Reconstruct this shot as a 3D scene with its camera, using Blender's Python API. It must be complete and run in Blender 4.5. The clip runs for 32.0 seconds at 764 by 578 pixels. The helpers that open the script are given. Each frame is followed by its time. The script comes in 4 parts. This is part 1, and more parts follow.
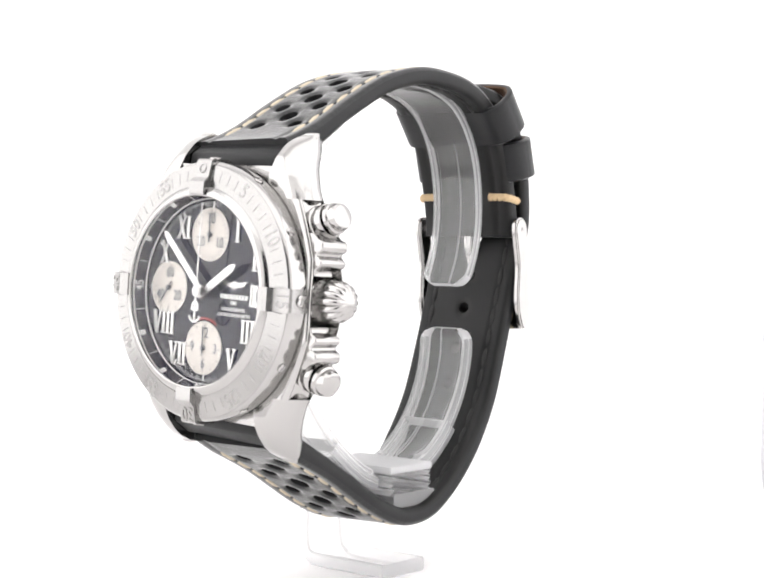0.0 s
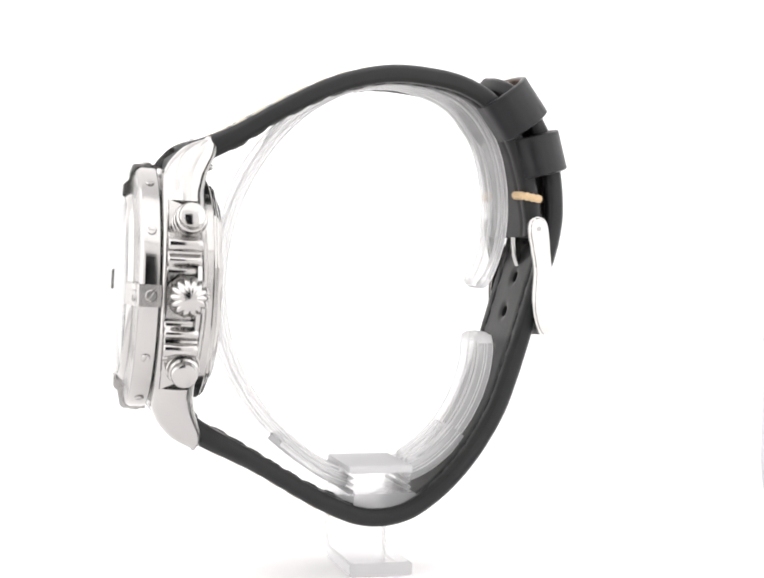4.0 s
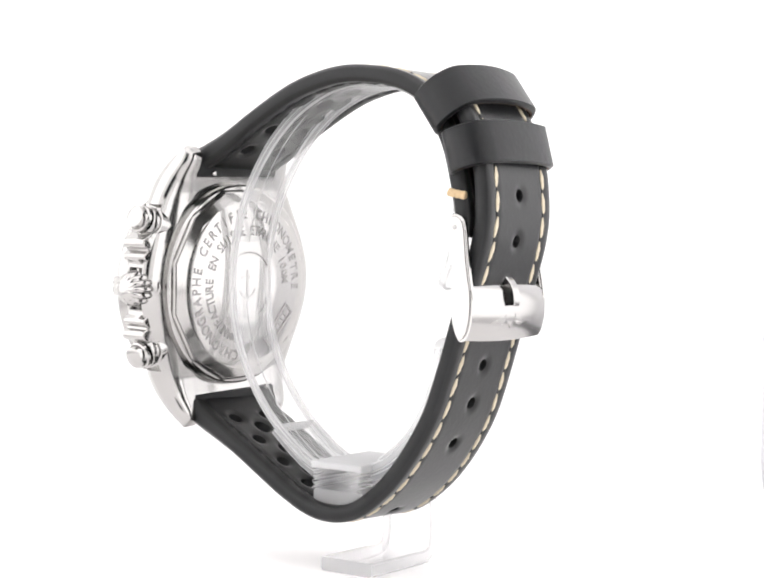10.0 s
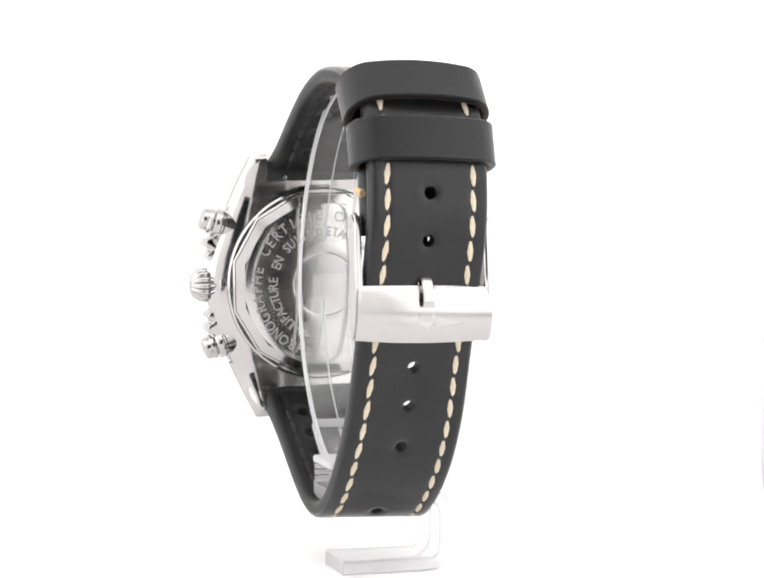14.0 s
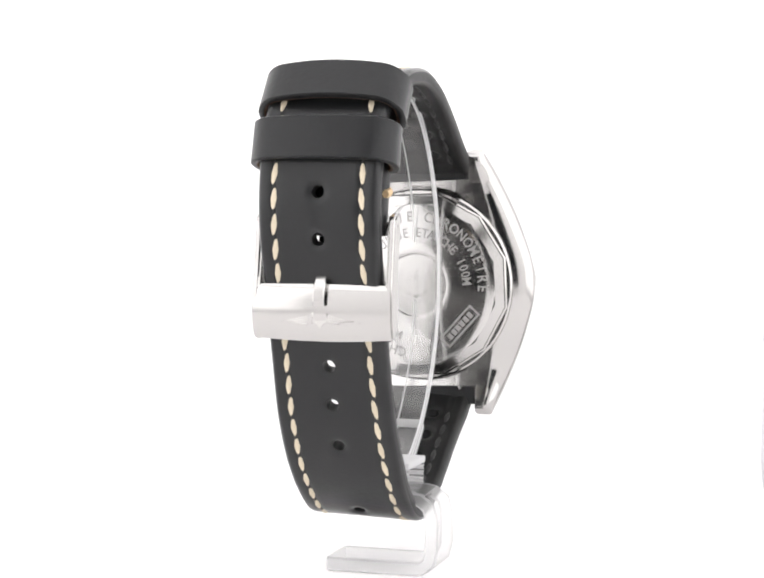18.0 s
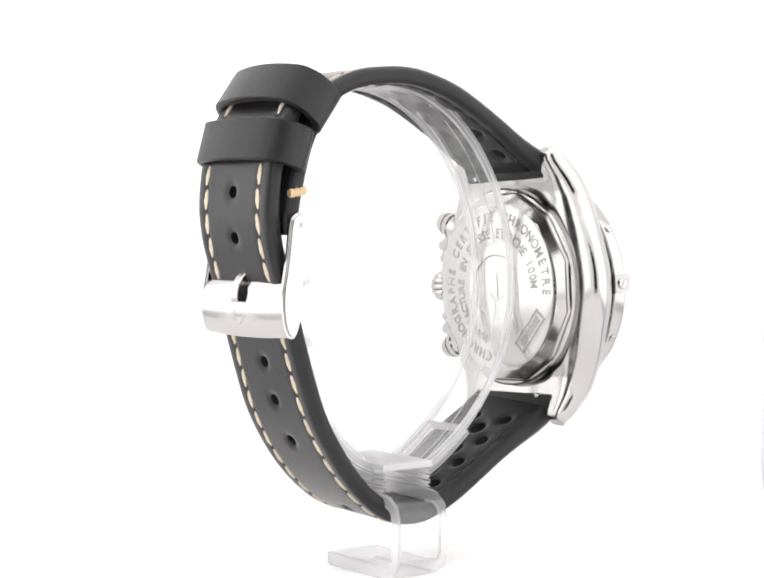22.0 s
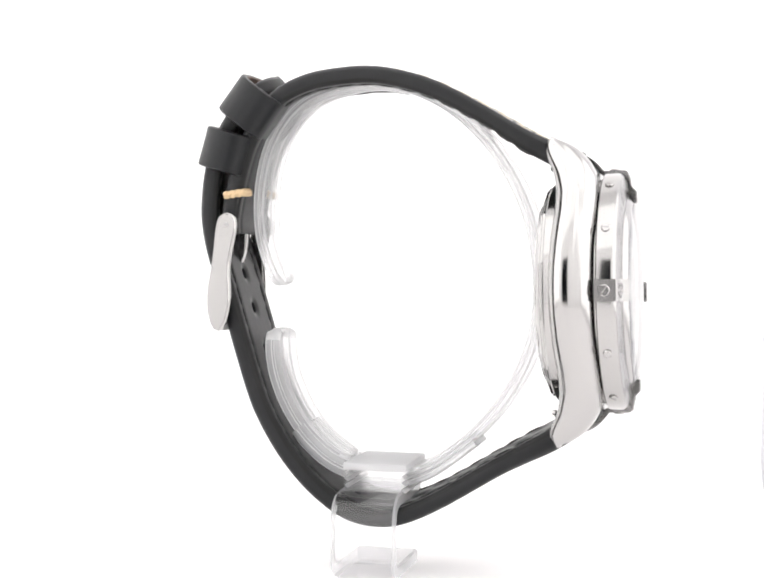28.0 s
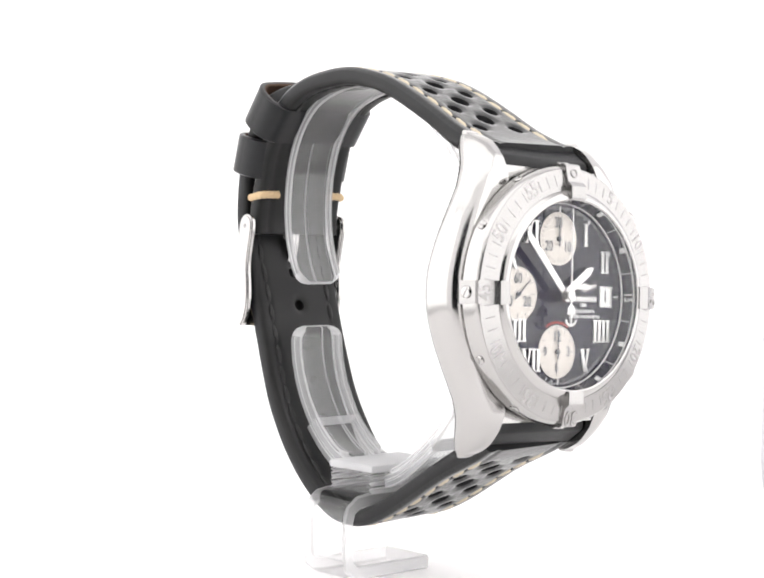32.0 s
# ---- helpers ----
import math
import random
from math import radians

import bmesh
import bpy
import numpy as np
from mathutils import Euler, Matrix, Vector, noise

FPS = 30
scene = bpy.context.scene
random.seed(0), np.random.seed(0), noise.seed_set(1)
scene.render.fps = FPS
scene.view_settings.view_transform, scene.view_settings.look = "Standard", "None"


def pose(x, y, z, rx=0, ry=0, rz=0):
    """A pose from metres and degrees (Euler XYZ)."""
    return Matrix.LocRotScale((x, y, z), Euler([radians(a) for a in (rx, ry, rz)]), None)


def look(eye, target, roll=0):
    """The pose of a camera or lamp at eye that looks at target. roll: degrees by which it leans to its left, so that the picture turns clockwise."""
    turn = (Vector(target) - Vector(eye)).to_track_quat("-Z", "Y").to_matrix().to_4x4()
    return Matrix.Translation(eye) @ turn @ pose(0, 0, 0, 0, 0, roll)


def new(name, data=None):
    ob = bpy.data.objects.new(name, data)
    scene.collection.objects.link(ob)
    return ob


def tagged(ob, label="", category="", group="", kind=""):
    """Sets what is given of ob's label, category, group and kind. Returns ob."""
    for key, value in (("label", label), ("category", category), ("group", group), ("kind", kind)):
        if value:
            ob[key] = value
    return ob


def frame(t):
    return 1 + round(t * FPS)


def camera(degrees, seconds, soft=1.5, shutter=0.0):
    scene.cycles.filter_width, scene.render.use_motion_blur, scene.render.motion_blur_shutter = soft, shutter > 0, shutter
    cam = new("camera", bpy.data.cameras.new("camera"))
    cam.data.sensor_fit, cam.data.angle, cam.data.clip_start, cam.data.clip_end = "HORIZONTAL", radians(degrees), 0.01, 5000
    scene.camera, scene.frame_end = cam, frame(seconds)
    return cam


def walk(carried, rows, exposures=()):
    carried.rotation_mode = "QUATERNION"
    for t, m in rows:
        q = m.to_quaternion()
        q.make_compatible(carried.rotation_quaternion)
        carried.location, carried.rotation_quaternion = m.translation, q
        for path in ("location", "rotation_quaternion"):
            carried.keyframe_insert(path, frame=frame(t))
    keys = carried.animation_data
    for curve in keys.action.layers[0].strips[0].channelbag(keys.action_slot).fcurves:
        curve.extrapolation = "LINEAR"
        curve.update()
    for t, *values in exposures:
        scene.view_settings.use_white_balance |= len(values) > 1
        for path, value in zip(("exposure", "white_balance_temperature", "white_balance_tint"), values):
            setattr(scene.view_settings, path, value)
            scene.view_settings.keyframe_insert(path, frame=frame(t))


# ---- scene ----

# ------------------------------------------------------------------ camera
MM = 0.001
cam = camera(26.576, 32.0, soft=2.05)
EYE = Vector((0.00082, -0.312, 0.0648))
AIM = EYE + Vector((0, math.cos(radians(1.921)), -math.sin(radians(1.921))))
walk(cam, [(0, look(EYE, AIM, 0.72)), (32, look(EYE, AIM, 0.72))], exposures=[(0, -0.06), (32, -0.06)])

# ------------------------------------------------------------------ world and light
world = bpy.data.worlds.new("world")
scene.world = world
world.use_nodes = True
world.node_tree.nodes["Background"].inputs[0].default_value = (0.02, 0.021, 0.024, 1)
world.node_tree.nodes["Background"].inputs[1].default_value = 1.0


def panel_lamp(name, where, target, wide, high, watts, colour):
    lamp = bpy.data.lights.new(name, "AREA")
    lamp.shape, lamp.size, lamp.size_y, lamp.energy, lamp.color = "RECTANGLE", wide, high, watts, colour
    ob = new(name, lamp)
    ob.matrix_basis = look(where, target)
    return ob


panel_lamp("top_light_panel", (0.0, -0.15, 0.3205), (0.0, -0.1499, 0.0), 0.39, 0.28, 0.40, (1.0, 0.991, 0.988))
panel_lamp("side_light_panel", (-0.2005, -0.106, 0.165), (0.0, -0.106, 0.165), 0.37, 0.29, 0.50, (1.0, 0.991, 0.988))
panel_lamp("side_light_panel", (0.2005, -0.106, 0.165), (0.0, -0.106, 0.165), 0.37, 0.29, 0.49, (1.0, 0.99, 0.99))


# ------------------------------------------------------------------ materials
def material(name, colour, rough=0.5, metal=0.0, bump=0.0, scale=400.0, spread=0.12, fine=0.0, **extra):
    mat = bpy.data.materials.new(name)
    mat.use_nodes = True
    nt = mat.node_tree
    b = nt.nodes["Principled BSDF"]
    b.inputs["Roughness"].default_value = rough
    b.inputs["Metallic"].default_value = metal
    for key, value in extra.items():
        b.inputs[key.replace("_", " ")].default_value = value
    co = nt.nodes.new("ShaderNodeTexCoord")
    big = nt.nodes.new("ShaderNodeTexNoise")
    big.inputs["Scale"].default_value, big.inputs["Detail"].default_value = scale * 0.25, 3.0
    small = nt.nodes.new("ShaderNodeTexNoise")
    small.inputs["Scale"].default_value, small.inputs["Detail"].default_value = scale * 4, 4.0
    for n in (big, small):
        nt.links.new(co.outputs["Object"], n.inputs["Vector"])
    ramp = nt.nodes.new("ShaderNodeMixRGB")
    ramp.inputs[1].default_value = (*[c * (1 - spread) for c in colour], 1)
    ramp.inputs[2].default_value = (*[min(1, c * (1 + spread)) for c in colour], 1)
    nt.links.new(big.outputs["Fac"], ramp.inputs[0])
    nt.links.new(ramp.outputs[0], b.inputs["Base Color"])
    if rough > 0:
        rr = nt.nodes.new("ShaderNodeMapRange")
        rr.inputs["To Min"].default_value, rr.inputs["To Max"].default_value = rough * 0.85, min(1, rough * 1.15)
        nt.links.new(small.outputs["Fac"], rr.inputs["Value"])
        nt.links.new(rr.outputs[0], b.inputs["Roughness"])
    if bump:
        bm_ = nt.nodes.new("ShaderNodeBump")
        bm_.inputs["Strength"].default_value, bm_.inputs["Distance"].default_value = bump, 0.0002
        nt.links.new(small.outputs["Fac"], bm_.inputs["Height"])
        nt.links.new(bm_.outputs[0], b.inputs["Normal"])
    return mat


STEEL = material("polished_steel", (0.408, 0.4, 0.392), 0.14, 1.0, scale=120, spread=0.02)
BACK = material("fine_brushed_steel", (0.46, 0.451, 0.442), 0.16, 1.0, bump=0.015, scale=600, spread=0.03)
SATIN = material("satin_steel", (0.47, 0.461, 0.452), 0.24, 1.0, bump=0.03, scale=900, spread=0.03)
BEZEL = material("bezel_steel", (0.345, 0.338, 0.332), 0.24, 1.0, bump=0.02, scale=500, spread=0.03)
ENGRAVED = material("engraved_steel", (0.35, 0.343, 0.337), 0.5, 1.0, spread=0.05)


def leather(name, colour, rough, cells, relief, specular, sheen):
    """Grained leather: rounded cells with fine pores, a little uneven in gloss."""
    mat = material(name, colour, rough, 0.0, scale=260, spread=0.22, Specular_IOR_Level=specular, Sheen_Weight=sheen, Sheen_Roughness=0.3)
    nt = mat.node_tree
    b = nt.nodes["Principled BSDF"]
    co, cell, pore, mix, bump = (nt.nodes.new("ShaderNode" + k) for k in ("TexCoord", "TexVoronoi", "TexNoise", "Math", "Bump"))
    cell.feature, cell.inputs["Scale"].default_value = "SMOOTH_F1", cells
    pore.inputs["Scale"].default_value, pore.inputs["Detail"].default_value = cells * 1.7, 5.0
    mix.operation, mix.inputs[1].default_value = "MULTIPLY_ADD", -1.0
    for n in (cell, pore):
        nt.links.new(co.outputs["Object"], n.inputs["Vector"])
    nt.links.new(cell.outputs["Distance"], mix.inputs[0])
    nt.links.new(pore.outputs["Fac"], mix.inputs[2])
    bump.inputs["Strength"].default_value, bump.inputs["Distance"].default_value = relief, 0.0002
    nt.links.new(mix.outputs[0], bump.inputs["Height"])
    nt.links.new(bump.outputs[0], b.inputs["Normal"])
    return mat


LEATHER = leather("black_leather", (0.0072, 0.0076, 0.0085), 0.33, 1300, 0.24, 0.36, 0.44)
EDGE = material("black_edge_paint", (0.0115, 0.0118, 0.0125), 0.5, 0.0, bump=0.1, scale=300, spread=0.15, Specular_IOR_Level=0.25)
LEATHER_SMOOTH = leather("smooth_black_leather", (0.0072, 0.0076, 0.0085), 0.34, 1300, 0.07, 0.34, 0.3)
LEATHER_IN = material("black_lining_leather", (0.010, 0.010, 0.010), 0.38, 0.0, scale=350, spread=0.2, Specular_IOR_Level=0.2)
KEEPER = leather("black_keeper_leather", (0.0072, 0.0076, 0.0085), 0.36, 900, 0.13, 0.27, 0.06)
BROWN = leather("brown_leather_underside", (0.07, 0.038, 0.022), 0.7, 900, 0.5, 0.2, 0.1)
THREAD = material("cream_thread", (0.56, 0.49, 0.37), 0.75, 0.0, bump=0.5, scale=900, spread=0.15)
CORD = material("golden_thread", (0.56, 0.41, 0.24), 0.75, 0.0, bump=0.5, scale=900, spread=0.15)
DARK_THREAD = material("black_thread", (0.012, 0.012, 0.012), 0.7, 0.0, bump=0.5, scale=900)
DIAL = material("black_lacquer_dial", (0.005, 0.0042, 0.016), 0.04, 0.0, scale=600, spread=0.1, Specular_IOR_Level=0.33)
SILVER = material("silvered_subdial", (0.56, 0.525, 0.485), 0.45, 0.1, bump=0.06, scale=800, spread=0.04)
WHITE = material("white_print", (0.72, 0.72, 0.70), 0.5, spread=0.02)
APPLIED = material("applied_white_metal", (0.76, 0.75, 0.735), 0.25, 0.35, spread=0.03)
BLACK = material("black_print", (0.02, 0.02, 0.025), 0.5, spread=0.05)
BLUE_GREY = material("grey_print", (0.10, 0.105, 0.12), 0.5, spread=0.05)
RED = material("red_print", (0.35, 0.04, 0.03), 0.5, spread=0.05)
PAPER = material("white_paper", (0.92, 0.915, 0.912), 0.8, bump=0.03, scale=60, spread=0.012)
FLOOR = material("white_floor_paper", (0.93, 0.917, 0.915), 0.8, bump=0.03, scale=60, spread=0.012)
WALL = material("white_panel_backing", (0.82, 0.816, 0.818), 0.85, bump=0.03, scale=60, spread=0.012)
ROOM_DARK = material("dark_room_stand_in", (0.02, 0.022, 0.027), 0.9, bump=0.2, scale=60)
LAVENDER = material("off_white_lining", (0.87, 0.865, 0.885), 0.8, bump=0.03, scale=60, spread=0.012)
GREY = material("pale_grey_plastic", (0.50, 0.50, 0.55), 0.5, scale=60, spread=0.03)


def pane(name, gain, least, rough, tint=(0.985, 0.986, 0.987, 1), curve=3.0):
    """A thin clear pane: light goes straight through, gloss by its slant."""
    mat = bpy.data.materials.new(name)
    mat.use_nodes = True
    nt = mat.node_tree
    nt.nodes.remove(nt.nodes["Principled BSDF"])
    pass_, gloss, mix, face, power, add = (nt.nodes.new("ShaderNode" + k) for k in ("BsdfTransparent", "BsdfAnisotropic", "MixShader", "LayerWeight", "Math", "Math"))
    pass_.inputs["Color"].default_value = tint
    gloss.inputs["Roughness"].default_value = rough
    face.inputs["Blend"].default_value = 0.5
    power.operation, power.inputs[1].default_value = "POWER", curve
    add.operation, add.inputs[1].default_value, add.inputs[2].default_value = "MULTIPLY_ADD", gain, least
    nt.links.new(face.outputs["Facing"], power.inputs[0])
    nt.links.new(power.outputs[0], add.inputs[0])
    nt.links.new(add.outputs[0], mix.inputs[0])
    nt.links.new(pass_.outputs[0], mix.inputs[1])
    nt.links.new(gloss.outputs[0], mix.inputs[2])
    nt.links.new(mix.outputs[0], nt.nodes["Material Output"].inputs[0])
    return mat


def acrylic(name, bent, glare, clear=0.975, glare_tone=0.96):
    """Clear moulded plastic: partly bends light, partly lets it straight through; a whitish diffuse share paints in the
    light caught inside.
    """
    mat = bpy.data.materials.new(name)
    mat.use_nodes = True
    nt = mat.node_tree
    nt.nodes.remove(nt.nodes["Principled BSDF"])
    glass, pass_, through_, back_, both, glare_mix, mix = (nt.nodes.new("ShaderNode" + k) for k in
                                                      ("BsdfGlass", "BsdfTransparent", "BsdfTranslucent", "BsdfDiffuse", "MixShader", "MixShader", "MixShader"))
    glass.inputs["Roughness"].default_value, glass.inputs["IOR"].default_value = 0.0, 1.38
    glass.inputs["Color"].default_value = (0.99, 0.99, 0.992, 1)
    pass_.inputs["Color"].default_value = (clear, clear, clear * 1.003, 1)
    through_.inputs["Color"].default_value = back_.inputs["Color"].default_value = (glare_tone, glare_tone, glare_tone * 1.005, 1)
    both.inputs[0].default_value, glare_mix.inputs[0].default_value, mix.inputs[0].default_value = bent, 0.5, glare
    nt.links.new(pass_.outputs[0], both.inputs[1])
    nt.links.new(glass.outputs[0], both.inputs[2])
    nt.links.new(through_.outputs[0], glare_mix.inputs[1])
    nt.links.new(back_.outputs[0], glare_mix.inputs[2])
    nt.links.new(both.outputs[0], mix.inputs[1])
    nt.links.new(glare_mix.outputs[0], mix.inputs[2])
    nt.links.new(mix.outputs[0], nt.nodes["Material Output"].inputs[0])
    return mat


ACRYLIC = pane("clear_acrylic", 0.6, 0.05, 0.02, curve=4.0)
# edges and sides: bright rim light painted in as a strong whitish share
ACRYLIC_EDGE = acrylic("clear_acrylic_edge", 0.4, 0.72, 0.7, 0.84)
ACRYLIC_BLOCK = acrylic("clear_acrylic_block", 0.25, 0.11, 0.97)
ACRYLIC_FOOT = pane("clear_acrylic_bracket", 0.6, 0.05, 0.02, (0.97, 0.97, 0.974, 1), curve=4.0)
ACRYLIC_SIDE = acrylic("clear_acrylic_side", 0.4, 0.34, 0.9, 0.86)
# bracket edges: same plastic, greyer, to paint in outlines that refraction would darken
GREYED_EDGE = acrylic("greyed_acrylic_edge", 0.3, 0.5, 0.72, 0.72)
GREYED_SIDE = acrylic("greyed_acrylic_side", 0.35, 0.3, 0.93, 0.84)
SAPPHIRE = pane("crystal_glass", 1.1, 0.008, 0.0, (1, 1, 1, 1), curve=4.2)


# ------------------------------------------------------------------ mesh helpers


def link(name, bm, mat, m=None, sharp=35):
    """A bmesh in millimetres as one mesh object."""
    if m is not None:
        bmesh.ops.transform(bm, matrix=m, verts=bm.verts)
    bmesh.ops.scale(bm, vec=(MM, MM, MM), verts=bm.verts)
    me = bpy.data.meshes.new(name)
    for f in bm.faces:
        f.smooth = True
    bm.normal_update()
    bm.to_mesh(me)
    bm.free()
    me.set_sharp_from_angle(angle=radians(sharp))
    me.materials.append(mat)
    return new(name, me)


def part(name, bm, mat, parent, label="", m=None, sharp=35, at=None):
    ob = link(name, bm, mat, m, sharp)
    ob.parent = parent
    if at is not None:
        ob.matrix_basis = at
    if label:
        tagged(ob, label)
    return ob


def shared(name, me, parent, at):
    ob = new(name, me)
    ob.parent = parent
    ob.matrix_basis = at
    return ob


def fixed(bm):
    bmesh.ops.recalc_face_normals(bm, faces=bm.faces)
    return bm


def lathe(profile, n=96, closed=True):
    """Turned about the y axis: profile of (radius, y); a radius of 0 is a point on the axis."""
    bm = bmesh.new()
    rings = []
    for r, y in profile:
        if r == 0:
            rings.append([bm.verts.new((0, y, 0))])
        else:
            rings.append([bm.verts.new((r * math.sin(2 * math.pi * k / n), y, r * math.cos(2 * math.pi * k / n))) for k in range(n)])
    pairs = list(zip(rings, rings[1:]))
    if closed and len(rings[0]) > 1 and len(rings[-1]) > 1:
        pairs.append((rings[-1], rings[0]))
    for a, b in pairs:
        for k in range(n):
            q = [a[k % len(a)], a[(k + 1) % len(a)], b[(k + 1) % len(b)], b[k % len(b)]]
            q = [v for i, v in enumerate(q) if v not in q[:i]]
            if len(q) > 2:
                bm.faces.new(q)
    return fixed(bm)


def loft(sections, caps=True, ring=False):
    """Closed loops of equal length, one after the other."""
    bm = bmesh.new()
    loops = [[bm.verts.new(p) for p in s] for s in sections]
    pairs = list(zip(loops, loops[1:])) + ([(loops[-1], loops[0])] if ring else [])
    for a, b in pairs:
        for k in range(len(a)):
            bm.faces.new((a[k], a[(k + 1) % len(a)], b[(k + 1) % len(b)], b[k]))
    if caps and not ring:
        bm.faces.new(loops[0])
        bm.faces.new(loops[-1])
    return fixed(bm)


def add_box(bm, x0, x1, y0, y1, z0, z1, bevel=0.0, m=None):
    tmp = bmesh.new()
    bmesh.ops.create_cube(tmp, size=1)
    for v in tmp.verts:
        v.co = Vector(((x0 + x1) / 2 + v.co.x * (x1 - x0), (y0 + y1) / 2 + v.co.y * (y1 - y0), (z0 + z1) / 2 + v.co.z * (z1 - z0)))
    if bevel:
        bmesh.ops.bevel(tmp, geom=tmp.edges[:], offset=bevel, segments=2, affect="EDGES", profile=0.5)
    if m is not None:
        bmesh.ops.transform(tmp, matrix=m, verts=tmp.verts)
    join(bm, tmp)
    return bm


def join(bm, other):
    index = {v: bm.verts.new(v.co) for v in other.verts}
    for f in other.faces:
        bm.faces.new([index[v] for v in f.verts])
    other.free()
    return bm


def prism(outline, y0, y1, bevel=0.0):
    """An outline of (x, z), drawn out from y0 to y1."""
    bm = bmesh.new()
    a = [bm.verts.new((x, y0, z)) for x, z in outline]
    b = [bm.verts.new((x, y1, z)) for x, z in outline]
    fa, fb = bm.faces.new(a), bm.faces.new(b)
    for k in range(len(a)):
        bm.faces.new((a[k], a[(k + 1) % len(a)], b[(k + 1) % len(a)], b[k]))
    fixed(bm)
    if bevel:
        bmesh.ops.bevel(bm, geom=list(fa.edges) + list(fb.edges), offset=bevel, segments=2, affect="EDGES", profile=0.5)
    return bm


def writing(text, size, depth=0.02, squeeze=1.0, spacing=1.0, bold=0.0):
    """Letters in the plane x, z, centred, facing -y, drawn out by depth to -y."""
    cu = bpy.data.curves.new("writing", "FONT")
    cu.body, cu.size, cu.align_x, cu.align_y = text, size, "CENTER", "CENTER"
    cu.space_character, cu.resolution_u, cu.offset = spacing, 3, bold * size
    ob = bpy.data.objects.new("writing", cu)
    scene.collection.objects.link(ob)
    me = bpy.data.meshes.new_from_object(ob.evaluated_get(bpy.context.evaluated_depsgraph_get()))
    bm = bmesh.new()
    bm.from_mesh(me)
    bpy.data.objects.remove(ob)
    bpy.data.curves.remove(cu)
    bpy.data.meshes.remove(me)
    flat = bm.faces[:]
    out = bmesh.ops.extrude_face_region(bm, geom=flat)
    for v in out["geom"]:
        if isinstance(v, bmesh.types.BMVert):
            v.co.z += depth
    for v in bm.verts:
        x, y, z = v.co
        v.co = (x * squeeze, -z, y)
    return fixed(bm)


def turn_y(degrees):
    """A clock hand's turn: positive is clockwise when seen from the dial's front."""
    return Matrix.Rotation(radians(degrees), 4, "Y")


def curve_points(points, step):
    """A smooth line through points, resampled at even steps. Returns positions and lengths."""
    pts = [Vector(p) for p in points]
    pts = [2 * pts[0] - pts[1]] + pts + [2 * pts[-1] - pts[-2]]
    fine = []
    for a, b, c, d in zip(pts, pts[1:], pts[2:], pts[3:]):
        for k in range(24):
            t = k / 24
            fine.append(0.5 * ((2 * b) + (c - a) * t + (2 * a - 5 * b + 4 * c - d) * t * t + (3 * b - a - 3 * c + d) * t ** 3))
    fine.append(pts[-2])
    for _ in range(3):
        fine = [fine[0]] + [(fine[max(0, i - 6)] + fine[i] * 2 + fine[min(len(fine) - 1, i + 6)]) / 4 for i in range(1, len(fine) - 1)] + [fine[-1]]
    lengths = [0.0]
    for a, b in zip(fine, fine[1:]):
        lengths.append(lengths[-1] + (b - a).length)
    n = max(2, round(lengths[-1] / step))
    out, i = [], 0
    for k in range(n + 1):
        want = lengths[-1] * k / n
        while i < len(fine) - 2 and lengths[i + 1] < want:
            i += 1
        f = (want - lengths[i]) / max(1e-9, lengths[i + 1] - lengths[i])
        out.append(fine[i].lerp(fine[i + 1], min(1, max(0, f))))
    return out, lengths[-1]


# ------------------------------------------------------------------ the light box
def slab(name, label, mat, x0, x1, y0, y1, z0, z1):
    bm = bmesh.new()
    add_box(bm, x0, x1, y0, y1, z0, z1)
    return tagged(link(name, bm, mat), label, kind="structure")


slab("floor", "smooth white paper floor of a photo light box", FLOOR, -202, 202, -302, 62, -4, 0)


def back_wall():
    """The back wall, which meets the floor in a short curve."""
    inner = [(62, 0)] + [(62 + 14 * math.sin(radians(a)), 14 - 14 * math.cos(radians(a))) for a in range(10, 91, 10)] + [(76, 322)]
    line = inner + [(80, 322), (80, -4), (62, -4)]
    return tagged(link("wall_back", loft([[(x, y, z) for y, z in line] for x in (-202, 92.5)]), PAPER), "white paper back wall curving into the floor", kind="structure")


back_wall()
slab("wall_back_side", "off-white lining beside the paper back wall", LAVENDER, 94.5, 202, 86, 90, -4, 322)
slab("wall_left", "white side wall carrying a light panel", WALL, -206, -202, -302, 90, -4, 322)
slab("wall_right", "white side wall carrying a light panel", WALL, 202, 206, -302, 90, -4, 322)
slab("ceiling", "white ceiling carrying a light panel", WALL, -206, 206, -302, 90, 322, 326)


def front_wall():
    """The front of the box, with an opening for the lens."""
    bm = bmesh.new()
    x0, x1, z0, z1 = -68, 68, 14, 240
    add_box(bm, -206, x0, -306, -302, -4, 326)
    add_box(bm, x1, 206, -306, -302, -4, 326)
    add_box(bm, x0, x1, -306, -302, -4, z0)
    add_box(bm, x0, x1, -306, -302, z1, 326)
    return tagged(link("wall_front", bm, PAPER), "white light box front with an opening for the lens", kind="structure")


front_wall()
# unseen dark surfaces, added so that the steel reflects a dark opening
slab("floor_room", "unseen dark slab added below and before the light box", ROOM_DARK, -400, 400, -696, 120, -12, -4.2)
slab("wall_room", "unseen dark sheet added in place of the room beyond the opening", ROOM_DARK, -400, 400, -700, -696, -12, 500)
slab("trim", "pale grey corner rail of the light box", GREY, 92.5, 94.5, 80, 86, 40, 322)


# ------------------------------------------------------------------ the watch: head
def empty(name, label, category):
    return tagged(new(name), label, category)


